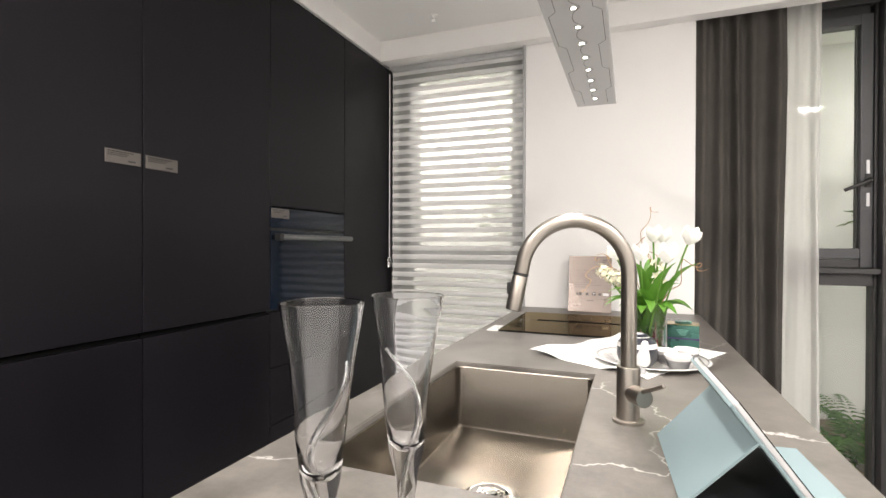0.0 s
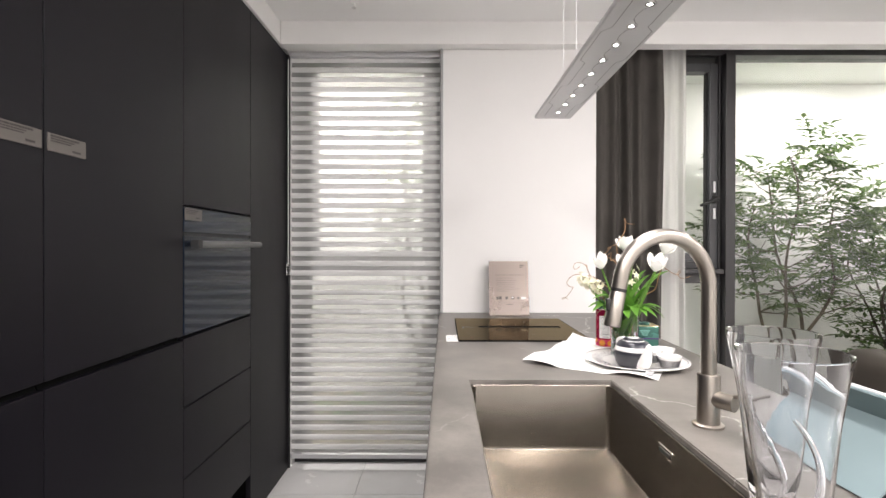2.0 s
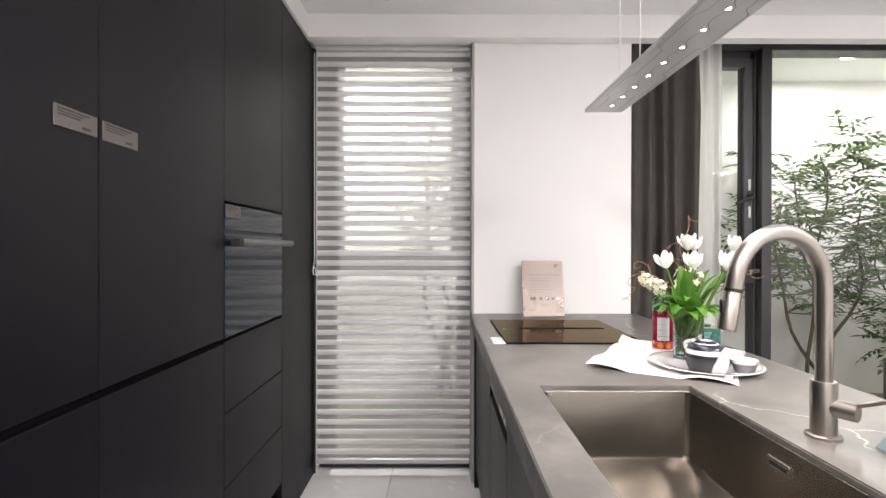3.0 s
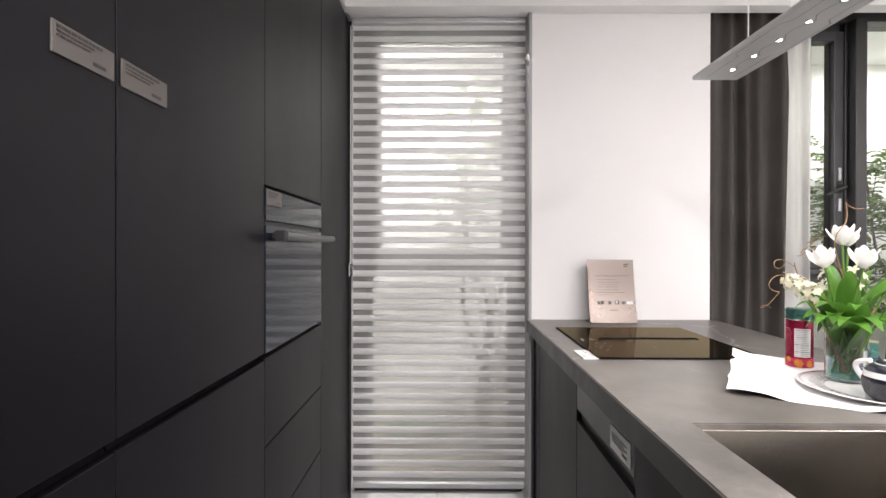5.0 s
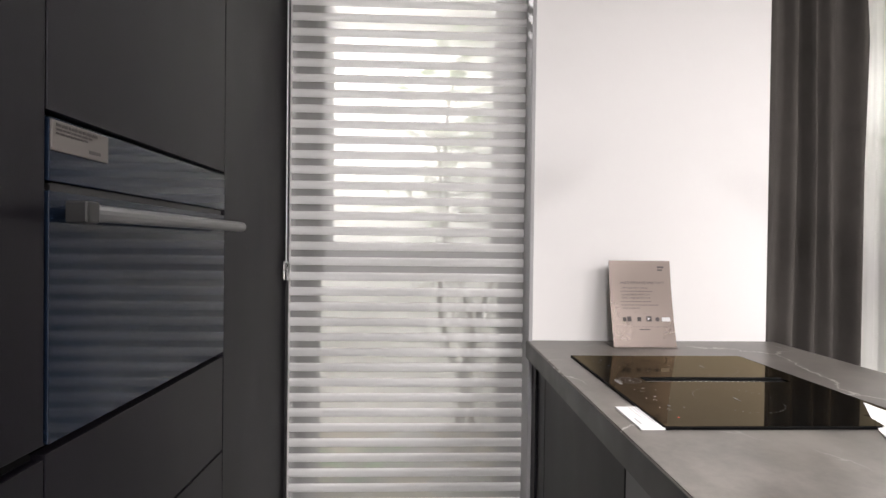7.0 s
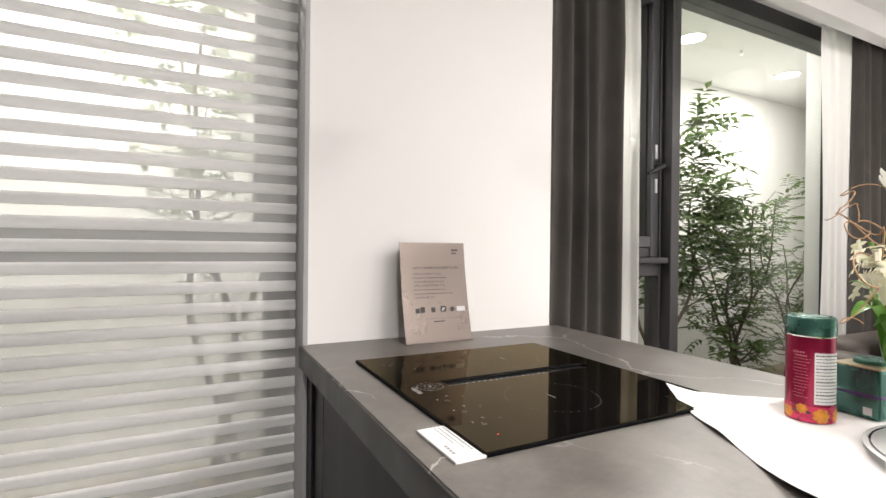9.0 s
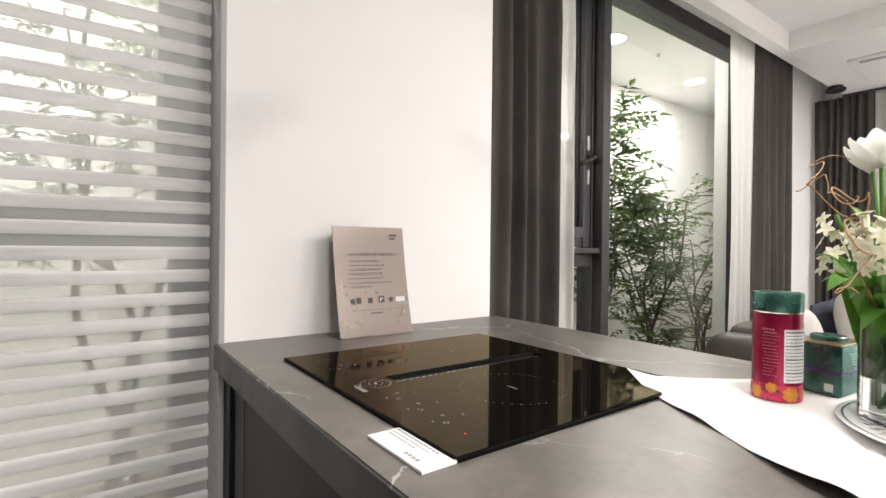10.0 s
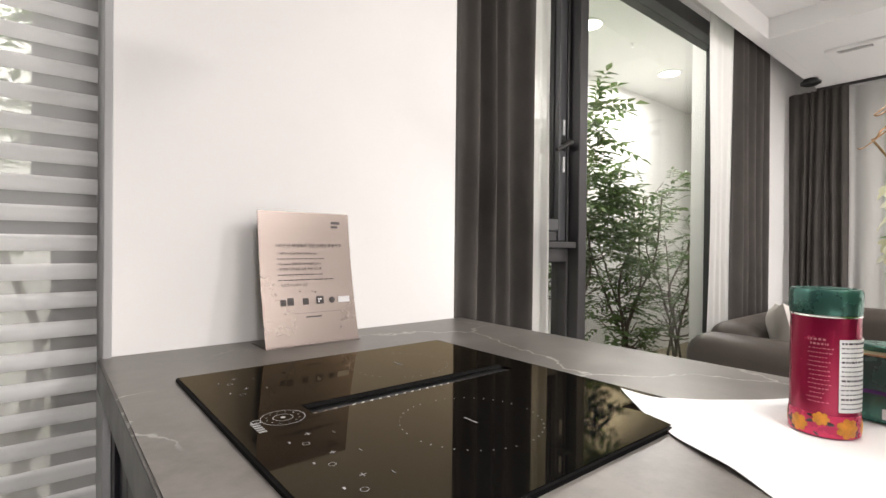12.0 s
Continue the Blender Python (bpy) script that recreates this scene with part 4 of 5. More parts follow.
def groove(points):
    bm = bmesh.new()
    for a, b in zip(points, points[1:]):
        d = Vector((b[0] - a[0], b[1] - a[1], 0))
        n = Vector((-d.y, d.x, 0)).normalized() * 0.0007
        q = [Vector((a[0], a[1], LZ - 0.0004)), Vector((b[0], b[1], LZ - 0.0004))]
        vs = [bm.verts.new(v) for v in (q[0] - n, q[1] - n, q[1] + n, q[0] + n)]
        bm.faces.new(vs)
    return bm


spots = [2.113 - 0.099 * k for k in range(13)]
wavy = []
for i, y in enumerate(spots):
    for k in range(9):
        a = math.pi * (0.1 + 0.8 * k / 8)
        wavy.append((LC + 0.0085 * math.cos(a - math.pi / 2) + 0.004, y + 0.011 * math.cos(a)))
    wavy += [(LC - 0.006, y - 0.03), (LC - 0.008, y - 0.05), (LC - 0.003, y - 0.075)]
part("groove", groove(wavy), LINE, lamp, "thin engraved wavy line")
for side in (-1, 1):
    line = []
    for k in range(8):
        y = 2.17 - k * 0.191
        off = 0.058 if k % 2 else 0.04
        line += [(LC + side * off, y), (LC + side * off, y - 0.15), (LC + side * (0.098 - off), y - 0.17)]
    part("groove", groove([p for p in line if p[1] > LY0 + 0.01]), LINE, lamp)
first_ring = None
for y in spots:
    if first_ring is None:
        first_ring = part("spot_ring", bm_lathe([(0.0055, -0.0012), (0.009, -0.0012), (0.0095, 0.001), (0.0055, 0.001)], (LC, y, LZ - 0.0005), 24, True), CHROME, lamp)
        first_led = part("spot", bm_lathe([(0.0055, -0.0006), (0.0055, 0.0008)], (LC, y, LZ - 0.0005), 20), LED, lamp, "bright white LED")
    else:
        for nm, src in (("spot_ring", first_ring), ("spot", first_led)):
            o = new(nm, src.data)
            o.parent, o.location = lamp, (0, y - spots[0], 0)
for y in (2.04, 1.875, 1.05):
    part("cable", bm_tube([(LC, y, LZ + 0.013), (LC, y, 2.1), (LC, y, CEIL_Z)], 0.0014, 6), PAPER, lamp, "thin white suspension cable")
part("ceiling_rose", bm_box(LC - 0.04, LC + 0.04, 0.95, 2.14, CEIL_Z - 0.02, CEIL_Z - 0.0005, 0.003), PAINT, lamp)


# ---- flutes ----
def flute(x, y, turn):
    g = thing("champagne_flute", 0, 0, 0, "clear hand-blown champagne flute with twisted stem", "glass", "champagne flutes")
    wob = lambda a, h: 1 + 0.03 * math.sin(3 * a + 30 * h) * min(1, h / 0.1)
    outer = [(0.0005, 0.0), (0.034, 0.0), (0.035, 0.002), (0.02, 0.006), (0.008, 0.013), (0.007, 0.03), (0.0085, 0.06), (0.0125, 0.09), (0.0185, 0.115), (0.0225, 0.15), (0.026, 0.19), (0.0305, 0.23), (0.0355, 0.26), (0.0385, 0.277), (0.0385, 0.279), (0.0368, 0.2785)]
    inner = [(0.0346, 0.26), (0.0296, 0.23), (0.0251, 0.19), (0.0214, 0.155), (0.0168, 0.128), (0.008, 0.117), (0.0005, 0.115)]
    part("glass_body", bm_lathe(outer + inner, (0, 0, 0), 40, False, wob), CLEAR, g, smooth=True)
    tw = []
    for k in range(40):
        a = radians(40 + 9 * k)
        h = 0.05 + 0.17 * k / 39
        r = 0.004 + max(0, (h - 0.09)) * 0.155
        tw.append((r * math.cos(a), r * math.sin(a), h))
    part("twist", bm_tube(tw, [0.0018 + 0.0018 * math.sin(math.pi * k / 39) for k in range(40)], 8), FROST, g, "frosted white twist in the glass", smooth=True)
    g.location, g.rotation_euler = (x, y, 0.9003), (0, 0, radians(turn))
    return g


FROST = glass("frosted_twist", (0.95, 0.96, 0.97), 0.18)
flute(-0.277, 0.706, 20)
flute(-0.2317, 0.795, 150)

# ---- tablet in its folded cover ----
tb = thing("tablet", 0.1, 1.15, 0.9, "tablet computer leaning in a pale blue folding cover", "tablet")
top0, top1 = Vector((0.088, 1.25, 1.042)), Vector((0.105, 1.0, 1.04))
bot0, bot1 = Vector((0.19, 1.258, 0.905)), Vector((0.207, 1.01, 0.905))


def leaning(inset, off, thick):
    along, down = (top1 - top0), (bot0 - top0)
    n = along.cross(down).normalized()
    bm = bmesh.new()
    cs = [top0 + along * a + down * b for a, b in ((inset, inset), (1 - inset, inset), (1 - inset, 1 - inset), (inset, 1 - inset))]
    lo = [bm.verts.new(c + n * off) for c in cs]
    hi = [bm.verts.new(c + n * (off + thick)) for c in cs]
    bm.faces.new(lo[::-1])
    bm.faces.new(hi)
    for i in range(4):
        bm.faces.new((lo[i], lo[(i + 1) % 4], hi[(i + 1) % 4], hi[i]))
    bmesh.ops.recalc_face_normals(bm, faces=bm.faces)
    bmesh.ops.bevel(bm, geom=bm.edges[:], offset=0.0014, segments=2, affect="EDGES")
    return bm


part("back_cover", leaning(0.0, -0.003, 0.005), COVER, tb, "pale blue back cover")
part("tablet_body", leaning(0.008, 0.0022, 0.0065), ALU, tb, "silver tablet edge")
part("screen", leaning(0.02, 0.0088, 0.001), SCREEN, tb, "dark glossy screen")


def panel_of(points, t=0.003):
    bm = bmesh.new()
    f = bm.faces.new([bm.verts.new(p) for p in points])
    bm.normal_update()
    bmesh.ops.solidify(bm, geom=[f], thickness=t)
    return bm


mid0, mid1 = top0.lerp(bot0, 0.32), top1.lerp(bot1, 0.32)
out0, out1 = Vector((0.038, 1.256, 0.9015)), Vector((0.054, 1.008, 0.9015))
part("stand_flap", panel_of([mid0, mid1, out1, out0]), COVER, tb, "pale blue folded stand flap")
# cover panel coloured nearly black for the shadow beneath the flap
part("stand_foot", panel_of([out0 + Vector((0.006, 0, 0.0)), out1 + Vector((0.006, 0, 0)), bot1 + Vector((0, 0, -0.0035)), bot0 + Vector((0, 0, -0.0035))], 0.0012), COVERSHADE, tb)
part("front_flap", panel_of([bot0 + Vector((0.004, 0, 0.001)), bot1 + Vector((0.004, 0, 0.001)), bot1 + Vector((0.055, 0.016, -0.0025)), bot0 + Vector((0.055, 0.016, -0.0025))], 0.002), COVER, tb)
a, b = top0.lerp(top1, 0.12), top0.lerp(top1, 0.3)
nn = (top1 - top0).cross(bot0 - top0).normalized()
part("side_button", bm_tube([a + nn * 0.006 - Vector((0, 0, -0.002)), b + nn * 0.006 - Vector((0, 0, -0.002))], 0.0012, 8), CHROME, tb)


# ---- napkin and tray ----
def inside_sheet(name, corners, parent, mat, lift, nu=40, nv=40):
    A, B, C_, D_ = [Vector(c) for c in corners]

    def at(u, v):
        p = A.lerp(B, u).lerp(D_.lerp(C_, u), v)
        edge = min(u, 1 - u, v, 1 - v)
        z = 0.9012 + lift * max(0, noise.noise((p.x * 9, p.y * 9, 1.5))) * (1.6 if edge < 0.1 else 0.15)
        z += 0.009 * min(1.0, max(0.0, (p.y - 1.93) / 0.06)) * min(1.0, edge * 7)
        far = (p - D_).length
        z += 0.01 * math.exp(-far / 0.06)
        z += 0.011 * max(0, 1 - v * 5) * max(0, math.sin(u * 9.0 + 0.4))
        z += 0.012 * max(0, 1 - u * 7) * max(0, math.sin(v * 6.5 + 0.5))
        wob = 0.004 * noise.noise((u * 5, v * 5, 7)) + 0.016 * max(0.0, 1 - 3 * u) * noise.noise((1.3, v * 4.5, 2.2))
        return (p.x + wob, p.y + wob, z)
    return part(name, bm_grid(at, nu, nv, 0.001), mat, parent, smooth=True)


nk = thing("napkin", 0.05, 1.95, 0.9, "white cloth napkin spread under the tea tray", "napkin")
inside_sheet("cloth", ((-0.3, 1.838, 0), (0.032, 1.64, 0), (0.272, 2.06, 0), (-0.035, 2.27, 0)), nk, NAPKIN, 0.004)
tr = thing("serving_plate", 0.055, 1.8, 0.903, "round white porcelain plate with thin black rings", "plate")
PX, PY, PR = 0.047, 1.836, 0.153
part("dish", bm_lathe([(0.0, 0.0), (0.09, 0.0), (0.1, 0.0015), (0.125, 0.005), (PR, 0.0115), (PR + 0.001, 0.0125), (PR - 0.001, 0.0135), (0.124, 0.0075), (0.098, 0.004), (0.0, 0.0035)], (PX, PY, 0.904), 72), PORCELAIN, tr, smooth=True)
for r, h, w_ in ((0.147, 0.0129, 0.0022), (0.1, 0.0044, 0.0016)):
    part("rim_ring", bm_lathe([(r - w_, h), (r, h + 0.0004), (r, h + 0.0007), (r - w_, h + 0.0004)], (PX, PY, 0.904), 72, True), INK, tr, "thin black ring")
bm = bmesh.new()
for k in range(46):
    a = 2 * math.pi * k / 46
    for r in (0.108, 0.116, 0.1245):
        bmesh.ops.create_cube(bm, size=1, matrix=pose(PX + r * math.cos(a + r * 8), PY + r * math.sin(a + r * 8), 0.904 + 0.0058 + (r - 0.1) * 0.16, 0, -8, math.degrees(a) + 40) @ Matrix.Diagonal((0.009, 0.0009, 0.0006, 1)))
part("pattern", bm, INK, tr, "fine black line pattern")


def lattice_band(cx, cy, z0, rfun, n, rows, parent, mat=None, h=0.004):
    """Rows of small raised dashes round a vessel."""
    bm = bmesh.new()
    for j in range(rows):
        z = z0 + j * h
        r = rfun(z)
        for k in range(n):
            a = 2 * math.pi * (k + 0.5 * (j % 2)) / n
            bmesh.ops.create_cube(bm, size=1, matrix=pose(cx + r * math.cos(a), cy + r * math.sin(a), z, 0, 0, math.degrees(a)) @ Matrix.Diagonal((0.0008, 2 * math.pi * r / n * 0.62, h * 0.72, 1)))
    return part("pattern_band", bm, mat or INK, parent, "black lattice pattern")


# teapot
GREYGLAZE = surface("grey_glaze", (0.1, 0.1, 0.105), 0.25)
POX, POY, POZ = 0.009, 1.755, 0.9085
tp = thing("teapot", POX, POY, POZ, "white porcelain teapot with navy and black patterned bands", "teapot")
PS = 1.08
prof = [(r * PS, h * PS * 1.06) for r, h in ((0.0, 0.0), (0.032, 0.0), (0.034, 0.003), (0.043, 0.012), (0.048, 0.026), (0.0485, 0.042), (0.045, 0.056), (0.037, 0.066), (0.031, 0.069), (0.029, 0.069), (0.029, 0.066), (0.0, 0.064))]
part("pot_body", bm_lathe(prof, (POX, POY, POZ), 48), INK, tp, "glossy navy-black glaze", smooth=True)


def pot_r(z):
    h = z - POZ
    for (r0, h0), (r1, h1) in zip(prof, prof[1:]):
        if h0 <= h <= h1 and h1 > h0:
            return r0 + (r1 - r0) * (h - h0) / (h1 - h0) + 0.0004
    return 0.048


lattice_band(POX, POY, POZ + 0.007, pot_r, 44, 9, tp, GREYGLAZE, 0.0042)
part("white_band", bm_lathe([(pot_r(POZ + 0.052) + 0.0003, 0.052), (pot_r(POZ + 0.058) + 0.0006, 0.058), (pot_r(POZ + 0.064) + 0.0004, 0.064)], (POX, POY, POZ), 48), PORCELAIN, tp, smooth=True)
ld = part("lid", bm_lathe([(0.0, 0.076), (0.031, 0.076), (0.031, 0.079), (0.026, 0.084), (0.013, 0.088), (0.0, 0.0885)], (POX, POY, POZ), 40), PORCELAIN, tp, smooth=True)
part("lid_band", bm_lathe([(0.0298, 0.0808), (0.0262, 0.0847), (0.0185, 0.087)], (POX, POY, POZ), 40), INK, ld, smooth=True)
sx_, sy_ = 0.26, -0.966
part("spout", bm_tube([(POX + sx_ * q, POY + sy_ * q, POZ + h) for q, h in ((0.034, 0.02), (0.05, 0.026), (0.059, 0.042), (0.062, 0.058), (0.067, 0.07), (0.071, 0.074))], [0.022, 0.02, 0.015, 0.0105, 0.0085, 0.0075], 18), PORCELAIN, tp, smooth=True)
loop = []
for k in range(13):
    a = math.pi * (k / 12)
    q, h = 0.044 + 0.032 * math.sin(a), 0.02 + 0.058 * k / 12 + 0.012 * math.sin(a)
    loop.append((POX - sx_ * q, POY - sy_ * q, POZ + h))
part("handle", bm_tube(loop, 0.0058, 12), PORCELAIN, tp, smooth=True)


def tea_cup(x, y):
    z = 0.9085
    c = thing("tea_cup", x, y, z, "small white porcelain tea cup with black lattice band", "cup", "tea cups")
    pr = [(0.0, 0.0), (0.02, 0.0), (0.0215, 0.003), (0.027, 0.018), (0.0315, 0.03), (0.034, 0.0355), (0.0345, 0.0365), (0.033, 0.0362), (0.0295, 0.03), (0.025, 0.018), (0.018, 0.005), (0.0, 0.004)]
    part("cup_body", bm_lathe(pr, (x, y, z), 40), PORCELAIN, c, smooth=True)
    lattice_band(x, y, z + 0.006, lambda q: 0.0222 + (q - z - 0.003) * 0.365 + 0.0003, 26, 5, c, None, 0.0046)
    return c


tea_cup(0.11, 1.745)
tea_cup(0.085, 1.815)
tea_cup(0.14, 1.85)
t = thing("table_card", 0.045, 1.672, 0.902, "tiny clear acrylic card holder beside the plate", "label")
part("holder", moved(bm_box(-0.012, 0.012, -0.0015, 0.0015, 0, 0.022, 0.0005), pose(0.02, 1.668, 0.9035, 15, 0, -10)), CLEAR, t)
part("card", moved(bm_box(-0.01, 0.01, -0.0004, 0.0004, 0.002, 0.02), pose(0.02, 1.6705, 0.9035, 15, 0, -10)), PAPER, t)

# ---- tins ----
CX, CY, CR = 0.028, 2.061, 0.032
cn = thing("tea_tin", CX, CY, 0.9115, "tall crimson tea tin with teal lid and floral base", "tin")
Z = 0.9118
part("tin_body", bm_lathe([(CR - 0.001, 0.0), (CR, 0.001), (CR, 0.13), (CR - 0.001, 0.131)], (CX, CY, Z), 56), RED, cn, "shiny crimson tin", smooth=True)
lid = part("lid", bm_lathe([(CR + 0.0006, 0.131), (CR + 0.001, 0.132), (CR + 0.001, 0.155), (CR - 0.0005, 0.158), (CR - 0.004, 0.1585), (CR - 0.005, 0.1565), (CR - 0.009, 0.1565), (CR - 0.0095, 0.159), (0.0, 0.1595)], (CX, CY, Z), 56), TEALLID, cn, "teal green metal lid", smooth=True)
part("rim_line", bm_lathe([(CR + 0.0004, 0.1285), (CR + 0.0009, 0.1295), (CR + 0.0004, 0.1305)], (CX, CY, Z), 56), CHROME, cn)


def wrap(a0, a1, z0, z1, lift=0.0004, n=14):
    def at(u, v):
        a = radians(a0 + (a1 - a0) * u)
        return (CX + (CR + lift) * math.cos(a), CY + (CR + lift) * math.sin(a), Z + z0 + (z1 - z0) * v)
    return bm_grid(at, n, 1, -0.0002)


part("floral_band", bm_lathe([(CR + 0.0003, 0.001), (CR + 0.0004, 0.002), (CR + 0.0004, 0.024), (CR + 0.0003, 0.0245)], (CX, CY, Z), 56), PINK, cn, "pink floral band", smooth=True)
rng = random.Random(12)
for a, zc, r in ((-128, 0.012, 0.0105), (-172, 0.02, 0.007), (-80, 0.012, 0.009), (150, 0.011, 0.009), (90, 0.012, 0.009), (20, 0.012, 0.0095), (-30, 0.012, 0.009)):
    bm = bmesh.new()
    for ringk, (q, n) in enumerate(((0.75, 7), (0.42, 5), (0.1, 1))):
        for k in range(n):
            b = 2 * math.pi * k / n + ringk
            aa = radians(a) + r * q * math.cos(b) / CR
            zz = Z + zc + r * q * math.sin(b) * 0.95
            rad = CR + 0.0006 + 0.0003 * ringk
            bmesh.ops.create_icosphere(bm, subdivisions=1, radius=1, matrix=pose(CX + rad * math.cos(aa), CY + rad * math.sin(aa), zz, 0, 0, math.degrees(aa)) @ Matrix.Diagonal((0.0005, r * 0.42, r * 0.4, 1)))
    part("printed_flower", bm, GOLDPRINT, cn, "golden printed flower")
bm = bmesh.new()
for k in range(46):
    a, zz, s = rng.uniform(0, 2 * math.pi), Z + rng.uniform(0.003, 0.023), rng.uniform(0.002, 0.005)
    bmesh.ops.create_icosphere(bm, subdivisions=1, radius=1, matrix=pose(CX + (CR + 0.0004) * math.cos(a), CY + (CR + 0.0004) * math.sin(a), zz, rng.uniform(0, 180), 0, math.degrees(a)) @ Matrix.Diagonal((0.0003, s, s * 0.45, 1)))
part("printed_leaves", bm, surface("dark_leaf_print", (0.03, 0.035, 0.03), 0.5, vary=0.5), cn)
part("paper_label", wrap(-145, -77, 0.029, 0.106, 0.0005), PAPER, cn, "white ingredient sticker with dark print")
bm = bmesh.new()
for i in range(15):
    zz = Z + 0.102 - i * 0.0049
    a = -142.0
    while a < -81:
        s = rng.uniform(3, 9)
        if a + s < -79:
            am = radians(a + s / 2)
            bmesh.ops.create_cube(bm, size=1, matrix=pose(CX + (CR + 0.0009) * math.cos(am), CY + (CR + 0.0009) * math.sin(am), zz, 0, 0, math.degrees(am)) @ Matrix.Diagonal((0.0002, CR * radians(s * 0.85), 0.0011 if i % 4 else 0.002, 1)))
        a += s + 1
part("sticker_print", bm, INK, cn)
bm = bmesh.new()
for i in range(15):
    zz = Z + 0.105 - i * 0.0048
    a = -196.0 + rng.uniform(0, 6)
    stop = -156 + rng.uniform(-16, 6)
    while a < stop:
        s = rng.uniform(2, 6)
        am = radians(a + s / 2)
        bmesh.ops.create_cube(bm, size=1, matrix=pose(CX + (CR + 0.0005) * math.cos(am), CY + (CR + 0.0005) * math.sin(am), zz, 0, 0, math.degrees(am)) @ Matrix.Diagonal((0.0002, CR * radians(s * 0.8), 0.0009 if i > 1 else 0.0022, 1)))
        a += s + 1.2
part("tin_print", bm, ROSEPRINT, cn, "small rose-coloured printing")

gt = thing("tea_caddy", 0.147, 2.03, 0.9115, "square teal metal tea caddy with purple stripe", "tin")
GM = pose(0.147, 2.03, 0.9118, 0, 0, -6)
part("caddy_body", moved(bm_box(-0.045, 0.045, -0.034, 0.034, 0, 0.078, 0.004, 3), GM), TEALLID, gt, smooth=True)
part("top_rim", moved(bm_box(-0.0455, 0.0455, -0.0345, 0.0345, 0.077, 0.0795, 0.001), GM), surface("brass_rim", (0.5, 0.42, 0.25), 0.3, 0.8), gt)
part("lid", moved(bm_lathe([(0.024, 0.079), (0.0245, 0.085), (0.023, 0.0865), (0.0, 0.086)], (0, 0, 0), 40), GM), TEALLID, gt, smooth=True)
part("stripe", moved(bm_box(-0.0453, 0.0453, -0.0343, 0.0343, 0.031, 0.04, 0.003), GM), PURPLE, gt, "purple stripe")
bm = bmesh.new()
for i in range(5):
    for f in (-1, 1):
        bar(bm, GM @ pose(-0.018, f * 0.0342, 0.062 - i * 0.004, 90, 0, 0), 0.002 * i, 0, 0.034 - 0.004 * i, 0.0018, 0.0003)
part("caddy_print", bm, surface("pale_teal_print", (0.2, 0.42, 0.36), 0.5), gt)
part("sticker", moved(bm_box(-0.0457, -0.0451, -0.024, -0.012, 0.006, 0.018), GM), PAPER, gt)

# ---- vase with flowers ----
VX, VY, VZ = 0.047, 1.926, 0.9085
vs = thing("flower_vase", VX, VY, VZ, "clear glass vase with white tulips and curly twigs", "vase")
part("vase_glass", bm_lathe([(0.0005, 0.0), (0.042, 0.0), (0.0435, 0.003), (0.0435, 0.134), (0.0405, 0.134), (0.0405, 0.01), (0.0005, 0.008)], (VX, VY, VZ), 48), CLEAR, vs, "clear glass cylinder", smooth=True)
part("water", bm_lathe([(0.0005, 0.0085), (0.0402, 0.0105), (0.0402, 0.085), (0.0005, 0.085)], (VX, VY, VZ), 40), WATER, vs)


def bend(p0, p1, sag, n=8):
    p0, p1 = Vector(p0), Vector(p1)
    return [p0.lerp(p1, k / n) + Vector((0, 0, sag * math.sin(math.pi * k / n))) for k in range(n + 1)]


def tulip(x, y, z, size, lean, seed):
    rng = random.Random(seed)
    base = Vector((VX + rng.uniform(-0.02, 0.02), VY + rng.uniform(-0.02, 0.02), VZ + 0.02))
    top = Vector((x, y, z - size))
    stem = part("tulip_stem", bm_tube(bend(base, top, 0.012), 0.0027, 8), STEM, vs, smooth=True)
    tilt = Matrix.Rotation(lean, 4, Vector((-(y - VY), x - VX, 0.001)).normalized())
    bm = bmesh.new()
    for k in range(6):
        turn = 2 * math.pi * k / 6 + rng.uniform(-0.15, 0.15)
        inner = 0.82 if k % 2 else 1.0
        rows = []
        for j in range(8):
            v = j / 7
            r = size * inner * (0.12 + 0.46 * math.sin(min(1, v * 1.35) * math.pi / 2) + (0.14 * v ** 3 if k % 3 else -0.08 * v ** 3))
            w = size * 0.66 * math.sin(math.pi * min(0.94, 0.14 + 0.8 * v)) ** 0.5
            row = []
            for i in range(5):
                s = i / 4 - 0.5
                a = turn + s * 2 * w / max(r, 0.004) * 0.55
                q = Vector((r * math.cos(a), r * math.sin(a), size * (1.12 if k % 2 else 1.0) * v - size * 0.12 * (2 * s) ** 2 * v))
                row.append(bm.verts.new(top + tilt @ q))
            rows.append(row)
        for a_, b_ in zip(rows, rows[1:]):
            for i in range(4):
                bm.faces.new((a_[i], a_[i + 1], b_[i + 1], b_[i]))
    part("tulip_flower", bm, PETAL, stem, "white tulip flower", smooth=True)


R_, F_ = (0.934, 0.3575), (-0.3575, 0.934)


def spot(side, ahead):
    return VX + side * R_[0] + ahead * F_[0], VY + side * R_[1] + ahead * F_[1]


for i, (x, y, z, size, lean) in enumerate(((-0.045, 1.876, 1.236, 0.044, 0.35), (0.018, 1.842, 1.236, 0.044, 0.2), (0.056, 1.95, 1.292, 0.046, 0.1), (0.083, 1.965, 1.286, 0.042, 0.15), (0.083, 1.782, 1.236, 0.047, 0.35), (0.141, 1.853, 1.284, 0.045, 0.45))):
    tulip(x, y, z, size, lean, i)


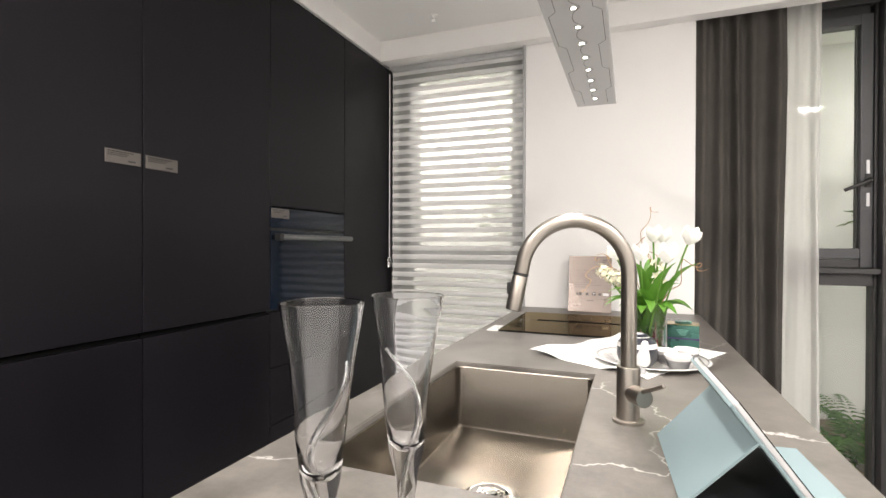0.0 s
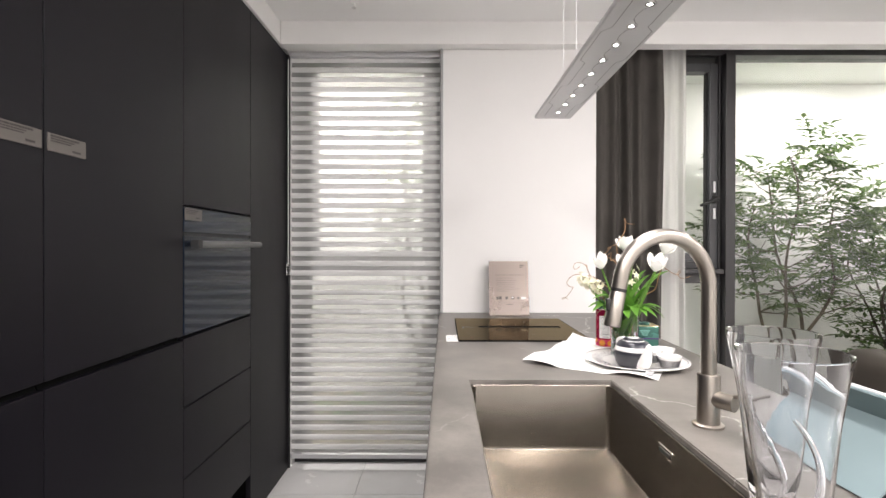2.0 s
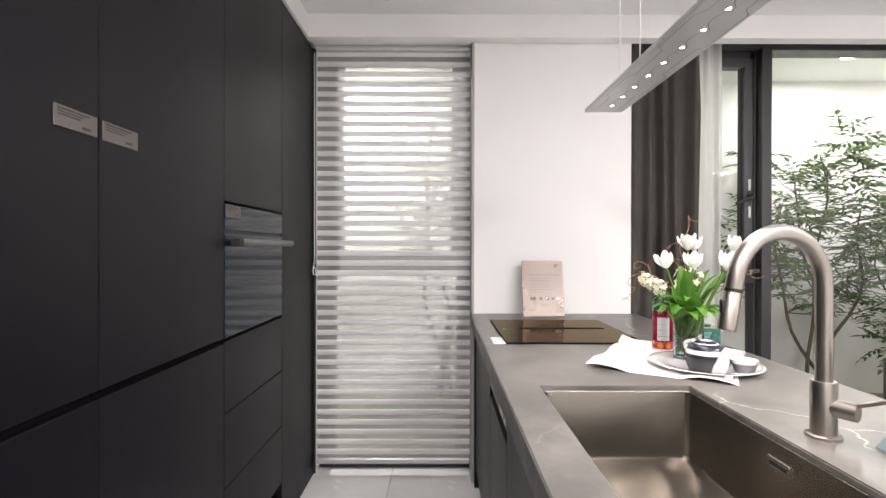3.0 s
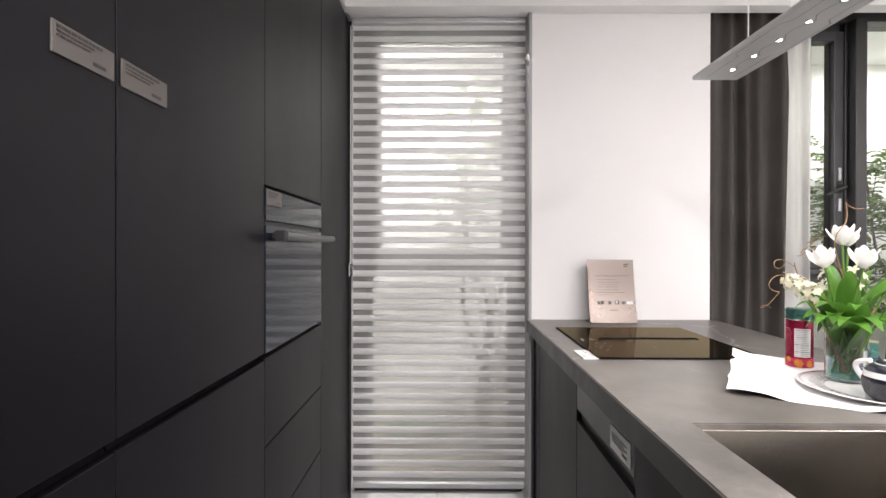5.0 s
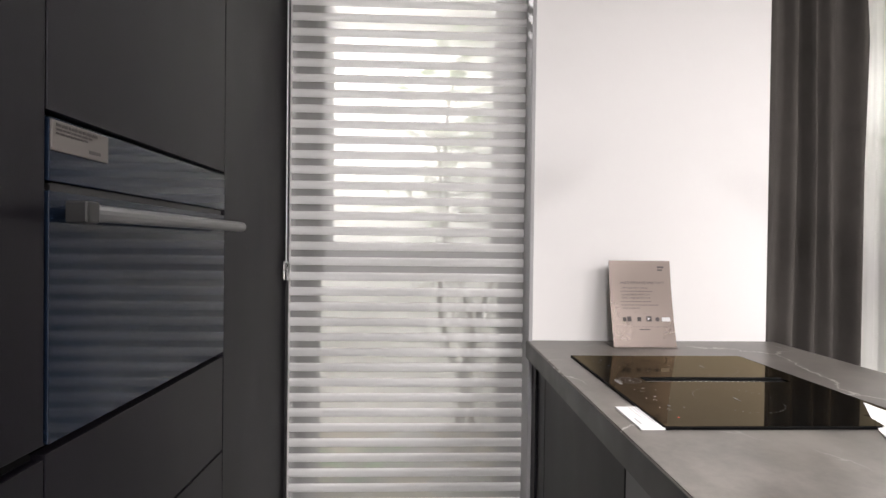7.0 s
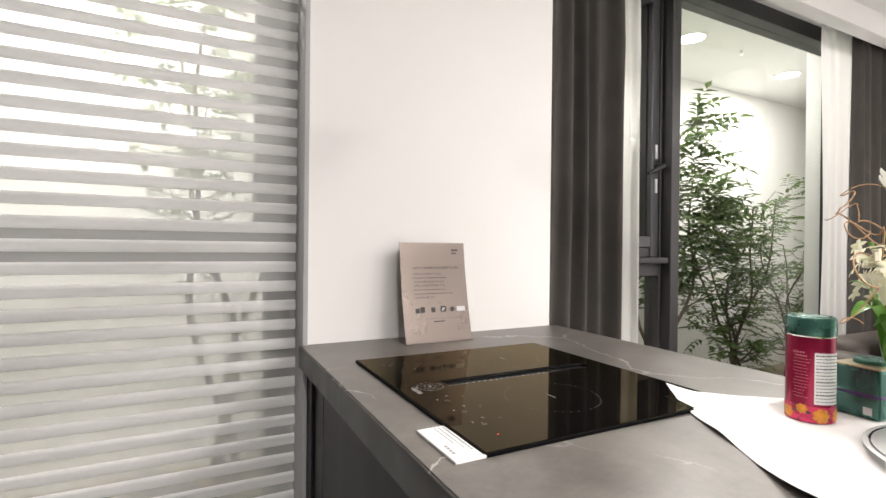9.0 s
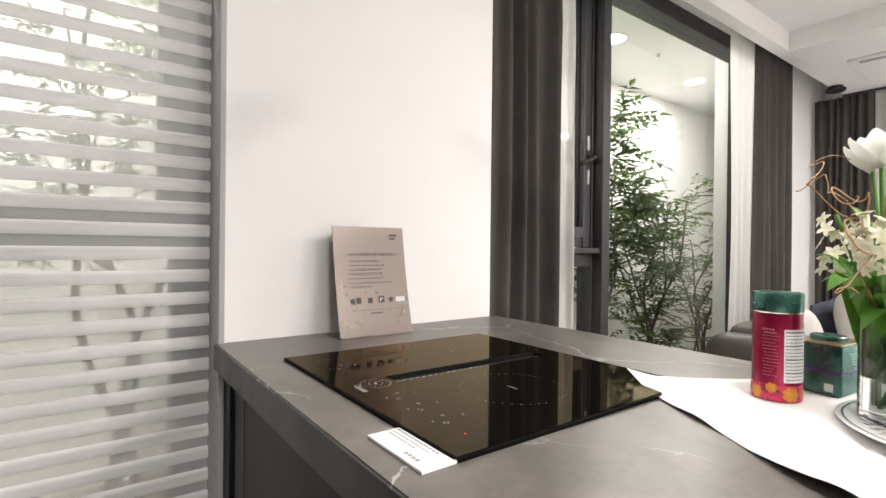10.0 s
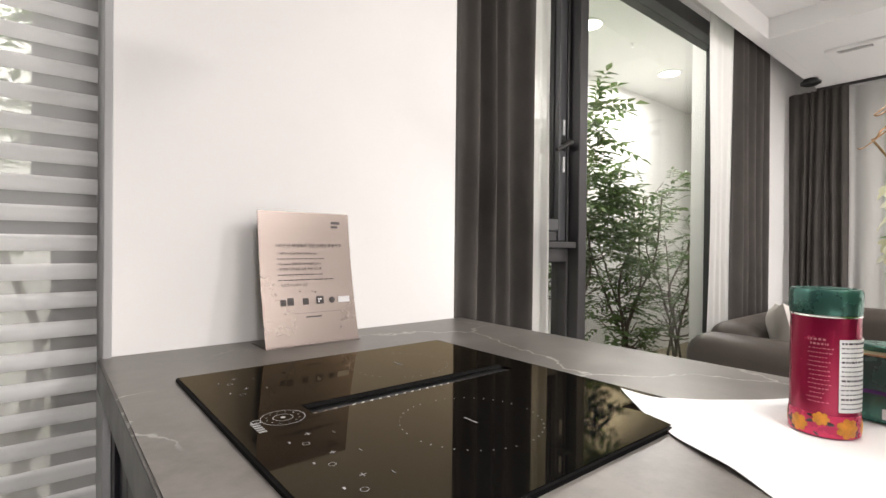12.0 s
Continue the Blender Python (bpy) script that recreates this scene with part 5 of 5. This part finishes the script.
def broad_leaf(tip, width, curl, seed):
    rng = random.Random(seed)
    base = Vector((VX + rng.uniform(-0.02, 0.02), VY + rng.uniform(-0.02, 0.02), VZ + 0.05 + rng.uniform(0, 0.05)))
    tip = Vector(tip)
    way = (tip - base)
    side = way.cross(Vector((0, 0, 1)))
    if side.length < 0.01:
        side = Vector((1, 0, 0))
    side.normalize()
    out = Vector((way.x, way.y, 0)).normalized() if Vector((way.x, way.y, 0)).length > 1e-4 else Vector((1, 0, 0))

    def at(u, v):
        c = base + way * v + Vector((0, 0, 0.05 * math.sin(math.pi * v * 0.9))) - Vector((0, 0, curl * v * v))
        w = 1.35 * width * math.sin(math.pi * (0.12 + 0.88 * v) ** 0.8) ** 0.8
        s = u - 0.5
        return c + side * (2 * s * w) + (Vector((0, 0, 1)) * 0.6 - out * 0.5) * (abs(2 * s) ** 1.6 * w * 0.5)
    return part("leaf", bm_grid(at, 4, 12), LEAF, vs, smooth=True)


for i, (s, f, z, w_, cu) in enumerate(((0.1, -0.06, 1.06, 0.02, 0.03), (-0.1, -0.03, 1.07, 0.02, 0.03), (-0.13, 0.02, 1.09, 0.018, 0.04), (-0.1, 0.04, 1.11, 0.014, 0.0), (0.03, -0.11, 1.055, 0.021, 0.03), (-0.04, -0.1, 1.06, 0.02, 0.03), (0.05, 0.08, 1.1, 0.02, 0.03), (-0.05, 0.06, 1.085, 0.021, 0.03), (0.12, 0.06, 1.12, 0.019, 0.02), (-0.075, 0.05, 1.07, 0.02, 0.05), (0.07, -0.02, 1.17, 0.014, 0.0), (0.0, -0.02, 1.16, 0.014, 0.0), (-0.05, -0.03, 1.15, 0.014, 0.0), (0.02, 0.05, 1.18, 0.014, 0.0), (0.13, -0.04, 1.05, 0.019, 0.04), (-0.09, -0.07, 1.1, 0.016, 0.02), (0.05, -0.08, 1.13, 0.016, 0.01), (-0.06, 0.03, 1.06, 0.02, 0.05), (0.03, 0.09, 1.13, 0.016, 0.02))):
    broad_leaf((*spot(s, f), z), w_, cu, i)


for i, (x, y, z, w_, cu) in enumerate(((0.176, 1.882, 1.17, 0.021, 0.0), (0.15, 1.86, 1.075, 0.02, 0.03), (-0.075, 1.87, 1.1, 0.018, 0.02), (-0.08, 1.86, 1.07, 0.018, 0.03), (-0.04, 1.84, 1.06, 0.019, 0.02), (0.02, 1.82, 1.055, 0.02, 0.03), (0.08, 1.83, 1.06, 0.019, 0.03), (0.1, 1.85, 1.16, 0.015, 0.0), (0.0, 1.86, 1.17, 0.014, 0.0), (-0.045, 1.98, 1.085, 0.02, 0.02))):
    broad_leaf((x, y, z), w_, cu, 50 + i)


def petal_star(centre, aim, n, length, width, mat, name, label, seed, parent):
    """A small open flower: pointed petals round an axis."""
    rng = random.Random(seed)
    aim = Vector(aim).normalized()
    q = aim.to_track_quat("Z", "Y").to_matrix().to_4x4()
    bm = bmesh.new()
    for k in range(n):
        turn = 2 * math.pi * k / n + rng.uniform(-0.2, 0.2)
        rows = []
        for j in range(5):
            v = j / 4
            r, h = length * v, length * (0.5 * v - 0.45 * v * v + 0.1)
            w = width * math.sin(math.pi * (0.1 + 0.86 * v))
            row = [bm.verts.new(Vector(centre) + q @ Vector((r * math.cos(turn) - s * w * math.sin(turn), r * math.sin(turn) + s * w * math.cos(turn), h - 0.2 * w * (1 - abs(s))))) for s in (-1, 0, 1)]
            rows.append(row)
        for a_, b_ in zip(rows, rows[1:]):
            for i in range(2):
                bm.faces.new((a_[i], a_[i + 1], b_[i + 1], b_[i]))
    return part(name, bm, mat, parent, label, smooth=True)


def blossom_spike(x, y, z0, z1, n, seed):
    rng = random.Random(seed)
    st = part("spike_stem", bm_tube(bend((VX, VY, VZ + 0.03), (x, y, z1), 0.01), 0.003, 8), STEM, vs, smooth=True)
    for k in range(n):
        h = z0 + (z1 - z0) * k / n
        a = k * 2.4
        petal_star((x + 0.016 * math.cos(a), y + 0.016 * math.sin(a), h), (math.cos(a), math.sin(a), 0.5), 5, 0.014, 0.004, CREAM, "blossom", "", seed + k, st)


blossom_spike(*spot(0.02, -0.01), 1.09, 1.2, 14, 40)
blossom_spike(0.06, 2.0, 1.1, 1.185, 12, 70)
st = part("hyacinth_stem", bm_tube(bend((VX, VY, VZ + 0.04), (-0.088, 1.925, 1.155), 0.012), 0.0032, 8), STEM, vs, smooth=True)
axis = Vector((-0.8, 0.02, 0.45)).normalized()
side_a = axis.cross(Vector((0, 0, 1))).normalized()
side_b = axis.cross(side_a)
for k in range(24):
    a, along = k * 2.4, 0.085 * k / 23
    out = math.cos(a) * side_a + math.sin(a) * side_b
    c = Vector((-0.025, 1.928, 1.118)) + axis * along + out * (0.017 - 0.006 * k / 23)
    tube = bm_tube([c - out * 0.012, c, c + out * 0.004 + axis * 0.003], [0.003, 0.0045, 0.005], 7)
    fl = part("hyacinth_floret", tube, CREAM, st, smooth=True)
    petal_star(c + out * 0.005 + axis * 0.003, out + 0.5 * axis, 6, 0.0115, 0.0032, CREAM, "floret_petals", "", 90 + k, fl)


def curly(points, seed):
    rng = random.Random(seed)
    ctrl = [Vector(p) for p in points]
    out = []
    for a, b in zip(ctrl, ctrl[1:]):
        for k in range(10):
            f = k / 10
            ph = len(out) * 0.45 + seed
            out.append(a.lerp(b, f) + 0.012 * Vector((math.sin(ph), math.cos(ph * 0.8), 0.7 * math.sin(ph * 1.3))))
    n = len(out)
    return part("curly_twig", bm_tube(out, [0.0016 * (1 - 0.6 * k / n) for k in range(n)], 6), TWIG, vs, "brown curly willow twig", smooth=True)


b0 = (VX, VY, VZ + 0.03)
curly([b0, (0.05, 1.93, 1.12), (0.03, 1.935, 1.24), (0.036, 1.92, 1.345), (0.075, 1.905, 1.342)], 1)
curly([b0, (0.1, 1.89, 1.1), (0.14, 1.84, 1.19), (0.165, 1.79, 1.18), (0.176, 1.783, 1.172)], 2)
curly([b0, (-0.03, 1.94, 1.1), (-0.07, 1.945, 1.2), (-0.1, 1.95, 1.2), (-0.113, 1.948, 1.186)], 3)
curly([b0, (0.0, 1.94, 1.13), (-0.08, 1.94, 1.175), (-0.13, 1.93, 1.15), (-0.14, 1.93, 1.1), (-0.15, 1.931, 1.08)], 4)
curly([b0, (0.06, 1.97, 1.15), (0.04, 2.0, 1.2), (0.005, 2.02, 1.24), (0.03, 2.01, 1.262), (0.075, 1.99, 1.262)], 5)
curly([b0, (0.07, 1.95, 1.12), (0.06, 1.98, 1.2), (0.02, 2.015, 1.235), (0.008, 2.018, 1.222)], 6)


# ---- sofa and cushions ----
sf = thing("sofa", 2.4, 2.45, 0, "low brown leather sofa beside the window", "sofa")


def soft_box(x0, x1, y0, y1, z0, z1, r=0.06):
    return bm_box(x0, x1, y0, y1, z0, z1, r, 5)


part("arm", soft_box(1.5, 1.74, 1.95, 2.9, 0.08, 0.745, 0.09), LEATHER, sf, smooth=True)
part("arm", soft_box(3.26, 3.5, 1.95, 2.9, 0.08, 0.745, 0.09), LEATHER, sf, smooth=True)
part("backrest", soft_box(1.745, 3.255, 2.66, 2.9, 0.08, 0.775, 0.08), LEATHER, sf, smooth=True)
for x0 in (1.745, 2.5025):
    part("seat_cushion", soft_box(x0, x0 + 0.7525, 1.97, 2.655, 0.27, 0.45, 0.05), LEATHER, sf, smooth=True)
part("base", bm_box(1.745, 3.255, 1.99, 2.655, 0.08, 0.268, 0.01), LEATHER, sf)
for x in (1.57, 3.4):
    for y in (2.03, 2.8):
        part("leg", bm_lathe([(0.02, 0), (0.022, 0.09)], (x, y, 0.0), 16), BLACK, sf)


def cushion(m, w, mat, label):
    def at(u, v, f):
        a, b = 2 * u - 1, 2 * v - 1
        puff = 0.075 * ((1 - a ** 4) * (1 - b ** 4)) ** 0.5
        k = 1 - 0.06 * (1 - abs(a)) * abs(b) - 0.06 * (1 - abs(b)) * abs(a)
        return m @ Vector((a * w / 2 * k, f * puff, b * w / 2 * k))
    c = thing("cushion", *m.translation, label, "cushion", "sofa cushions")
    for f in (-1, 1):
        bm = bm_grid(lambda u, v: at(u, v, f), 16, 16)
        part("cushion_face", bm, mat, c, smooth=True)
    return c


cushion(pose(1.93, 2.6, 0.665, -14, 6, 20), 0.42, LINEN, "pale beige linen cushion leaning on the arm")
cushion(pose(2.5, 2.6, 0.67, -16, -10, -8), 0.44, NAVY, "navy blue cushion on the sofa")
pc = cushion(pose(2.33, 2.5, 0.665, -18, 30, 6), 0.42, LINEN, "beige cushion with dark geometric pattern")
bm = bmesh.new()
m = pose(2.33, 2.5, 0.665, -18, 30, 6)
for i in range(7):
    for j in range(7):
        if (i + j) % 2:
            a, b = (i - 3) / 3.9, (j - 3) / 3.9
            puff = 0.076 * ((1 - a ** 4) * (1 - b ** 4)) ** 0.5
            bmesh.ops.create_cube(bm, size=1, matrix=m @ Matrix.Translation((a * 0.21, -puff, b * 0.21)) @ pose(0, 0, 0, 0, 45) @ Matrix.Diagonal((0.03, 0.001, 0.03, 1)))
part("cushion_pattern", bm, PRINT, pc, "dark diamond pattern")

# ---- ceiling fittings ----
dv = thing("ceiling_vent", 3.3, 2.35, DROP_Z, "flat white ceiling air conditioner with slotted grille", "air conditioner")
part("plate", bm_box(3.06, 3.62, 2.18, 2.76, DROP_Z - 0.02, DROP_Z - 0.001, 0.006), PAINT, dv)
part("slot", bm_box(3.085, 3.13, 2.54, 2.705, DROP_Z - 0.022, DROP_Z - 0.0195), BLACK, dv)
for k in range(16):
    part("slat", bm_box(3.085, 3.13, 2.545 + k * 0.0102, 2.5485 + k * 0.0102, DROP_Z - 0.025, DROP_Z - 0.0195), PAINT, dv)
cm = thing("ceiling_camera", 3.75, 2.98, DROP_Z, "round black ceiling fitting", "ceiling fitting")
part("base", bm_lathe([(0.045, 0.0), (0.045, -0.012), (0.03, -0.02), (0.0, -0.02)], (3.62, 2.965, DROP_Z), 28), BLACK, cm, smooth=True)
part("dome", bm_lathe([(0.062, -0.02), (0.062, -0.034), (0.04, -0.044), (0.0, -0.046)], (3.62, 2.965, DROP_Z), 28), BLACK, cm, smooth=True)
part("stem", bm_lathe([(0.02, -0.018), (0.02, -0.022)], (3.62, 2.965, DROP_Z), 16), BLACK, cm)


def sprinkler(x, y, z):
    s = thing("sprinkler", x, y, z, "small white ceiling sprinkler head", "sprinkler", "sprinklers")
    part("plate", bm_lathe([(0.022, 0), (0.022, -0.004), (0.008, -0.007), (0.006, -0.02), (0.0, -0.02)], (x, y, z), 20), PAINT, s, smooth=True)
    part("deflector", bm_lathe([(0.012, -0.028), (0.012, -0.03)], (x, y, z), 16), CHROME, s)
    part("pin", bm_lathe([(0.003, -0.019), (0.003, -0.029)], (x, y, z), 8), CHROME, s)


sprinkler(-0.99, 2.72, CEIL_Z)
sprinkler(2.75, 3.85, PATIO_Z)


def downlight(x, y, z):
    d = thing("downlight", x, y, z, "round bright recessed ceiling downlight, added unseen but for two patio ones", "downlight", "downlights")
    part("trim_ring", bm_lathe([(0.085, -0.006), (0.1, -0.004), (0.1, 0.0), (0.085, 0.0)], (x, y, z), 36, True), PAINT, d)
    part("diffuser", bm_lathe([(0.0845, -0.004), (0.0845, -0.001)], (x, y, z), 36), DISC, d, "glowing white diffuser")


# the western fixture is unseen, added with its lamp
for gx, gy in GARDEN_LIGHTS:
    downlight(gx, gy, PATIO_Z)
# made-up fixtures, one at each of the room's unseen fill lamps
for gx, gy in ROOM_FILL_LIGHTS:
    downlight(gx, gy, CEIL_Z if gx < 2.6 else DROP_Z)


# ---- garden ----
def leaf_blade(verts, faces, base, way, up, length, width):
    side = way.cross(up)
    if side.length < 1e-4:
        side = Vector((1, 0, 0))
    side.normalize()
    n = side.cross(way).normalized()
    i = len(verts)
    verts += [base, base + way * length * 0.35 + side * width + n * 0.1 * length, base + way * length - n * 0.12 * length, base + way * length * 0.35 - side * width + n * 0.1 * length, base + way * length * 0.45 - n * 0.02 * length]
    faces += [(i, i + 1, i + 4), (i + 1, i + 2, i + 4), (i + 2, i + 3, i + 4), (i + 3, i, i + 4)]


def leaf_mesh(name, verts, faces, mat, parent, label):
    me = bpy.data.meshes.new(name)
    off = root_of(parent)
    me.from_pydata([tuple(v - off) for v in verts], [], faces)
    me.materials.append(mat)
    ob = new(name, me)
    ob.parent = parent
    return tagged(ob, label)


def garden_tree(x, y, height, stems, reach, sprays, leaflet, seed, mat, label, low=0.3, ylim=(3.3, 4.4)):
    rng = random.Random(seed)
    t = thing("patio_tree", x, y, 0.02, label, "tree", "patio trees")
    verts, faces = [], []
    bm = bmesh.new()
    tips = []

    def clampy(p):
        p.y = min(max(p.y, ylim[0]), ylim[1])
        return p

    for s in range(stems):
        a = 2 * math.pi * s / stems + rng.uniform(-0.5, 0.5)
        p = Vector((x + 0.05 * math.cos(a), y + 0.05 * math.sin(a), 0.0))
        top = height * rng.uniform(0.78, 1.0)
        pts, rad = [p.copy()], [0.014 * height / 2]
        n = 12
        dx, dy = reach * 0.75 * math.cos(a) * rng.uniform(0.5, 1), 0.18 * math.sin(a)
        for k in range(1, n + 1):
            f = k / n
            q = clampy(Vector((x + dx * f ** 1.2 + 0.07 * math.sin(5.5 * f + s * 2 + seed) + 0.03 * math.sin(13 * f + s * 3), y + dy * f + 0.05 * math.cos(6 * f + s), top * f)))
            pts.append(q)
            rad.append(0.014 * height / 2 * (1 - 0.8 * f) + 0.0025)
        bm_tube(pts, rad, 8, bm)
        for k in range(3, n + 1):
            f = k / n
            if f < low:
                continue
            for b in range(2):
                aa = rng.uniform(0, 2 * math.pi)
                ln = reach * rng.uniform(0.35, 0.8) * (1.15 - 0.6 * f)
                e = clampy(pts[k] + Vector((math.cos(aa) * ln, math.sin(aa) * ln * 0.55, ln * rng.uniform(0.15, 0.7))))
                mid = pts[k].lerp(e, 0.5) + Vector((0, 0, -0.03))
                bm_tube([pts[k], mid, e], [rad[k] * 0.5, rad[k] * 0.35 + 0.001, 0.0016], 5, bm)
                tips += [(mid, (e - pts[k]).normalized()), (e, (e - mid).normalized()), (mid.lerp(e, 0.5), (e - pts[k]).normalized())]
    tr_ = part("trunk", bm, BARK, t, "slender bare stems", smooth=True)
    for k in range(sprays):
        p, way = tips[rng.randrange(len(tips))]
        d = (way + Vector((rng.uniform(-1, 1), rng.uniform(-0.8, 0.8), rng.uniform(-0.5, 0.5)))).normalized()
        ln = leaflet * rng.uniform(2.2, 3.6)
        start = p + Vector((rng.uniform(-0.06, 0.06), rng.uniform(-0.05, 0.05), rng.uniform(-0.05, 0.05)))
        up = Vector((rng.uniform(-0.3, 0.3), rng.uniform(-0.3, 0.3), 1)).normalized()
        side = d.cross(up).normalized()
        for j in range(5):
            f = 0.25 + 0.75 * j / 4
            c = start + d * ln * f - Vector((0, 0, ln * 0.25 * f * f))
            for sgn in ((-1, 1) if j < 4 else (0,)):
                w = (d * (0.55 if sgn else 1) + side * sgn * 0.85 - Vector((0, 0, 0.25))).normalized()
                L = leaflet * rng.uniform(0.75, 1.15)
                q = c + w * L
                if q.y < ylim[0] - 0.05 or q.y > ylim[1] + 0.03:
                    continue
                leaf_blade(verts, faces, c, w, up, L, L * 0.235)
    leaf_mesh("crown", verts, faces, mat, t, "dense pinnate green leaves")
    return t


garden_tree(2.02, 3.95, 1.92, 4, 0.62, 430, 0.078, 4, FOLIAGE, "slender multi-stemmed tree with fine green leaves", 0.42)
garden_tree(2.78, 3.9, 1.55, 5, 0.5, 270, 0.06, 9, FOLIAGE, "bushy green shrub tree in the gravel bed", 0.15)
garden_tree(3.65, 3.95, 1.38, 5, 0.5, 300, 0.04, 14, FOLIAGE2, "pale green loose shrub near the patio wall", 0.2)
garden_tree(-0.72, 3.95, 2.25, 3, 0.55, 190, 0.055, 23, FOLIAGE, "sparse small tree behind the blind", 0.5)
garden_tree(5.2, 2.3, 2.0, 4, 0.55, 260, 0.05, 31, FOLIAGE2, "light shrub outside the living room window", 0.35, (1.6, 3.0))


def fern(x, y, size, fronds, seed):
    rng = random.Random(seed)
    f = thing("fern", x, y, 0.02, "low green fern growing in the gravel", "fern", "ferns")
    verts, faces = [], []
    for k in range(fronds):
        a = 2 * math.pi * k / fronds + rng.uniform(-0.3, 0.3)
        ln = size * rng.uniform(0.75, 1.1)
        for j in range(18):
            v = j / 18
            r = ln * v
            c = Vector((x + r * math.cos(a), y + r * math.sin(a), 0.03 + size * (1.5 * v - 1.15 * v * v)))
            if not 3.22 < c.y < 4.42:
                continue
            side = Vector((-math.sin(a), math.cos(a), 0.0))
            for s in (-1, 1):
                leaf_blade(verts, faces, c, (side * s + Vector((math.cos(a), math.sin(a), 0.1)) * 0.5).normalized(), Vector((0, 0, 1)), size * 0.24 * (1 - v) + 0.01, size * 0.028)
    leaf_mesh("fronds", verts, faces, FERN, f, "feathery green fronds")


for fx, fy, fs, n, sd in ((1.12, 3.62, 0.42, 14, 1), (1.5, 3.7, 0.3, 12, 2), (-1.25, 3.75, 0.3, 12, 3), (-0.35, 3.7, 0.26, 12, 4), (2.2, 3.55, 0.28, 12, 5), (1.32, 4.1, 0.4, 12, 6), (0.75, 3.9, 0.35, 12, 7)):
    fern(fx, fy, fs, n, sd)


def rock(x, y, sx, sy, sz, seed):
    r = thing("garden_rock", x, y, 0.02, "rough grey garden boulder half sunk in gravel", "rock", "garden rocks")
    bm = bmesh.new()
    bmesh.ops.create_icosphere(bm, subdivisions=3, radius=1)
    for v in bm.verts:
        k = 1 + 0.28 * noise.noise(v.co * 1.3 + Vector((seed, 0, 0))) + 0.08 * noise.noise(v.co * 4 + Vector((0, seed, 0)))
        v.co = Vector((x + v.co.x * sx * k, y + v.co.y * sy * k, 0.03 + max(-0.3, v.co.z * k) * sz))
    part("stone", bm, ROCK, r)


for rx0, ry0, a, b, h, sd in ((-1.0, 3.95, 0.2, 0.15, 0.2, 1), (-0.75, 3.7, 0.16, 0.13, 0.12, 2), (1.3, 3.55, 0.17, 0.13, 0.12, 3), (1.75, 3.65, 0.2, 0.14, 0.16, 4), (2.4, 3.75, 0.22, 0.14, 0.2, 5), (0.7, 3.6, 0.14, 0.1, 0.1, 6), (3.2, 3.6, 0.2, 0.14, 0.15, 7), (-0.3, 3.95, 0.18, 0.14, 0.16, 8)):
    rock(rx0, ry0, a, b, h, sd)
tg = thing("plant_label", 1.2, 3.6, 1.66, "small white card hanging on a tree branch", "label")
part("card", moved(bm_box(-0.035, 0.035, -0.001, 0.001, -0.024, 0.024), pose(1.43, 3.62, 1.72, 0, 0, 8)), PAPER, tg)
part("string", bm_tube([(1.43, 3.62, 1.744), (1.6, 3.8, 1.8), (1.72, 3.92, 1.76)], 0.001, 5), PAPER, tg)

# ---- floor tiles ----
tile_bm = bm_box(-0.2985, 0.2985, -0.2985, 0.2985, -0.006, 0.0, 0.001, 1)
tile_first = part("tile", tile_bm, TILE, floor)
tile_first.location = (-1.9, -2.9, 0)
for i in range(10):
    for j in range(11):
        if (i, j) != (0, 0):
            o = new("tile", tile_first.data)
            o.parent, o.location = floor, (-1.9 + 0.6 * i, -2.9 + 0.6 * j, 0)

# fine print and marks too small to pick apart
for ob in scene.objects:
    if ob.name.split(".")[0] in ("zone_marks", "control_marks", "caddy_print", "sticker_print", "tin_print", "printing", "pattern", "pattern_band", "cushion_pattern", "printed_leaves", "comb_teeth", "drain_holes"):
        tagged(ob, "", "", "", "stuff")
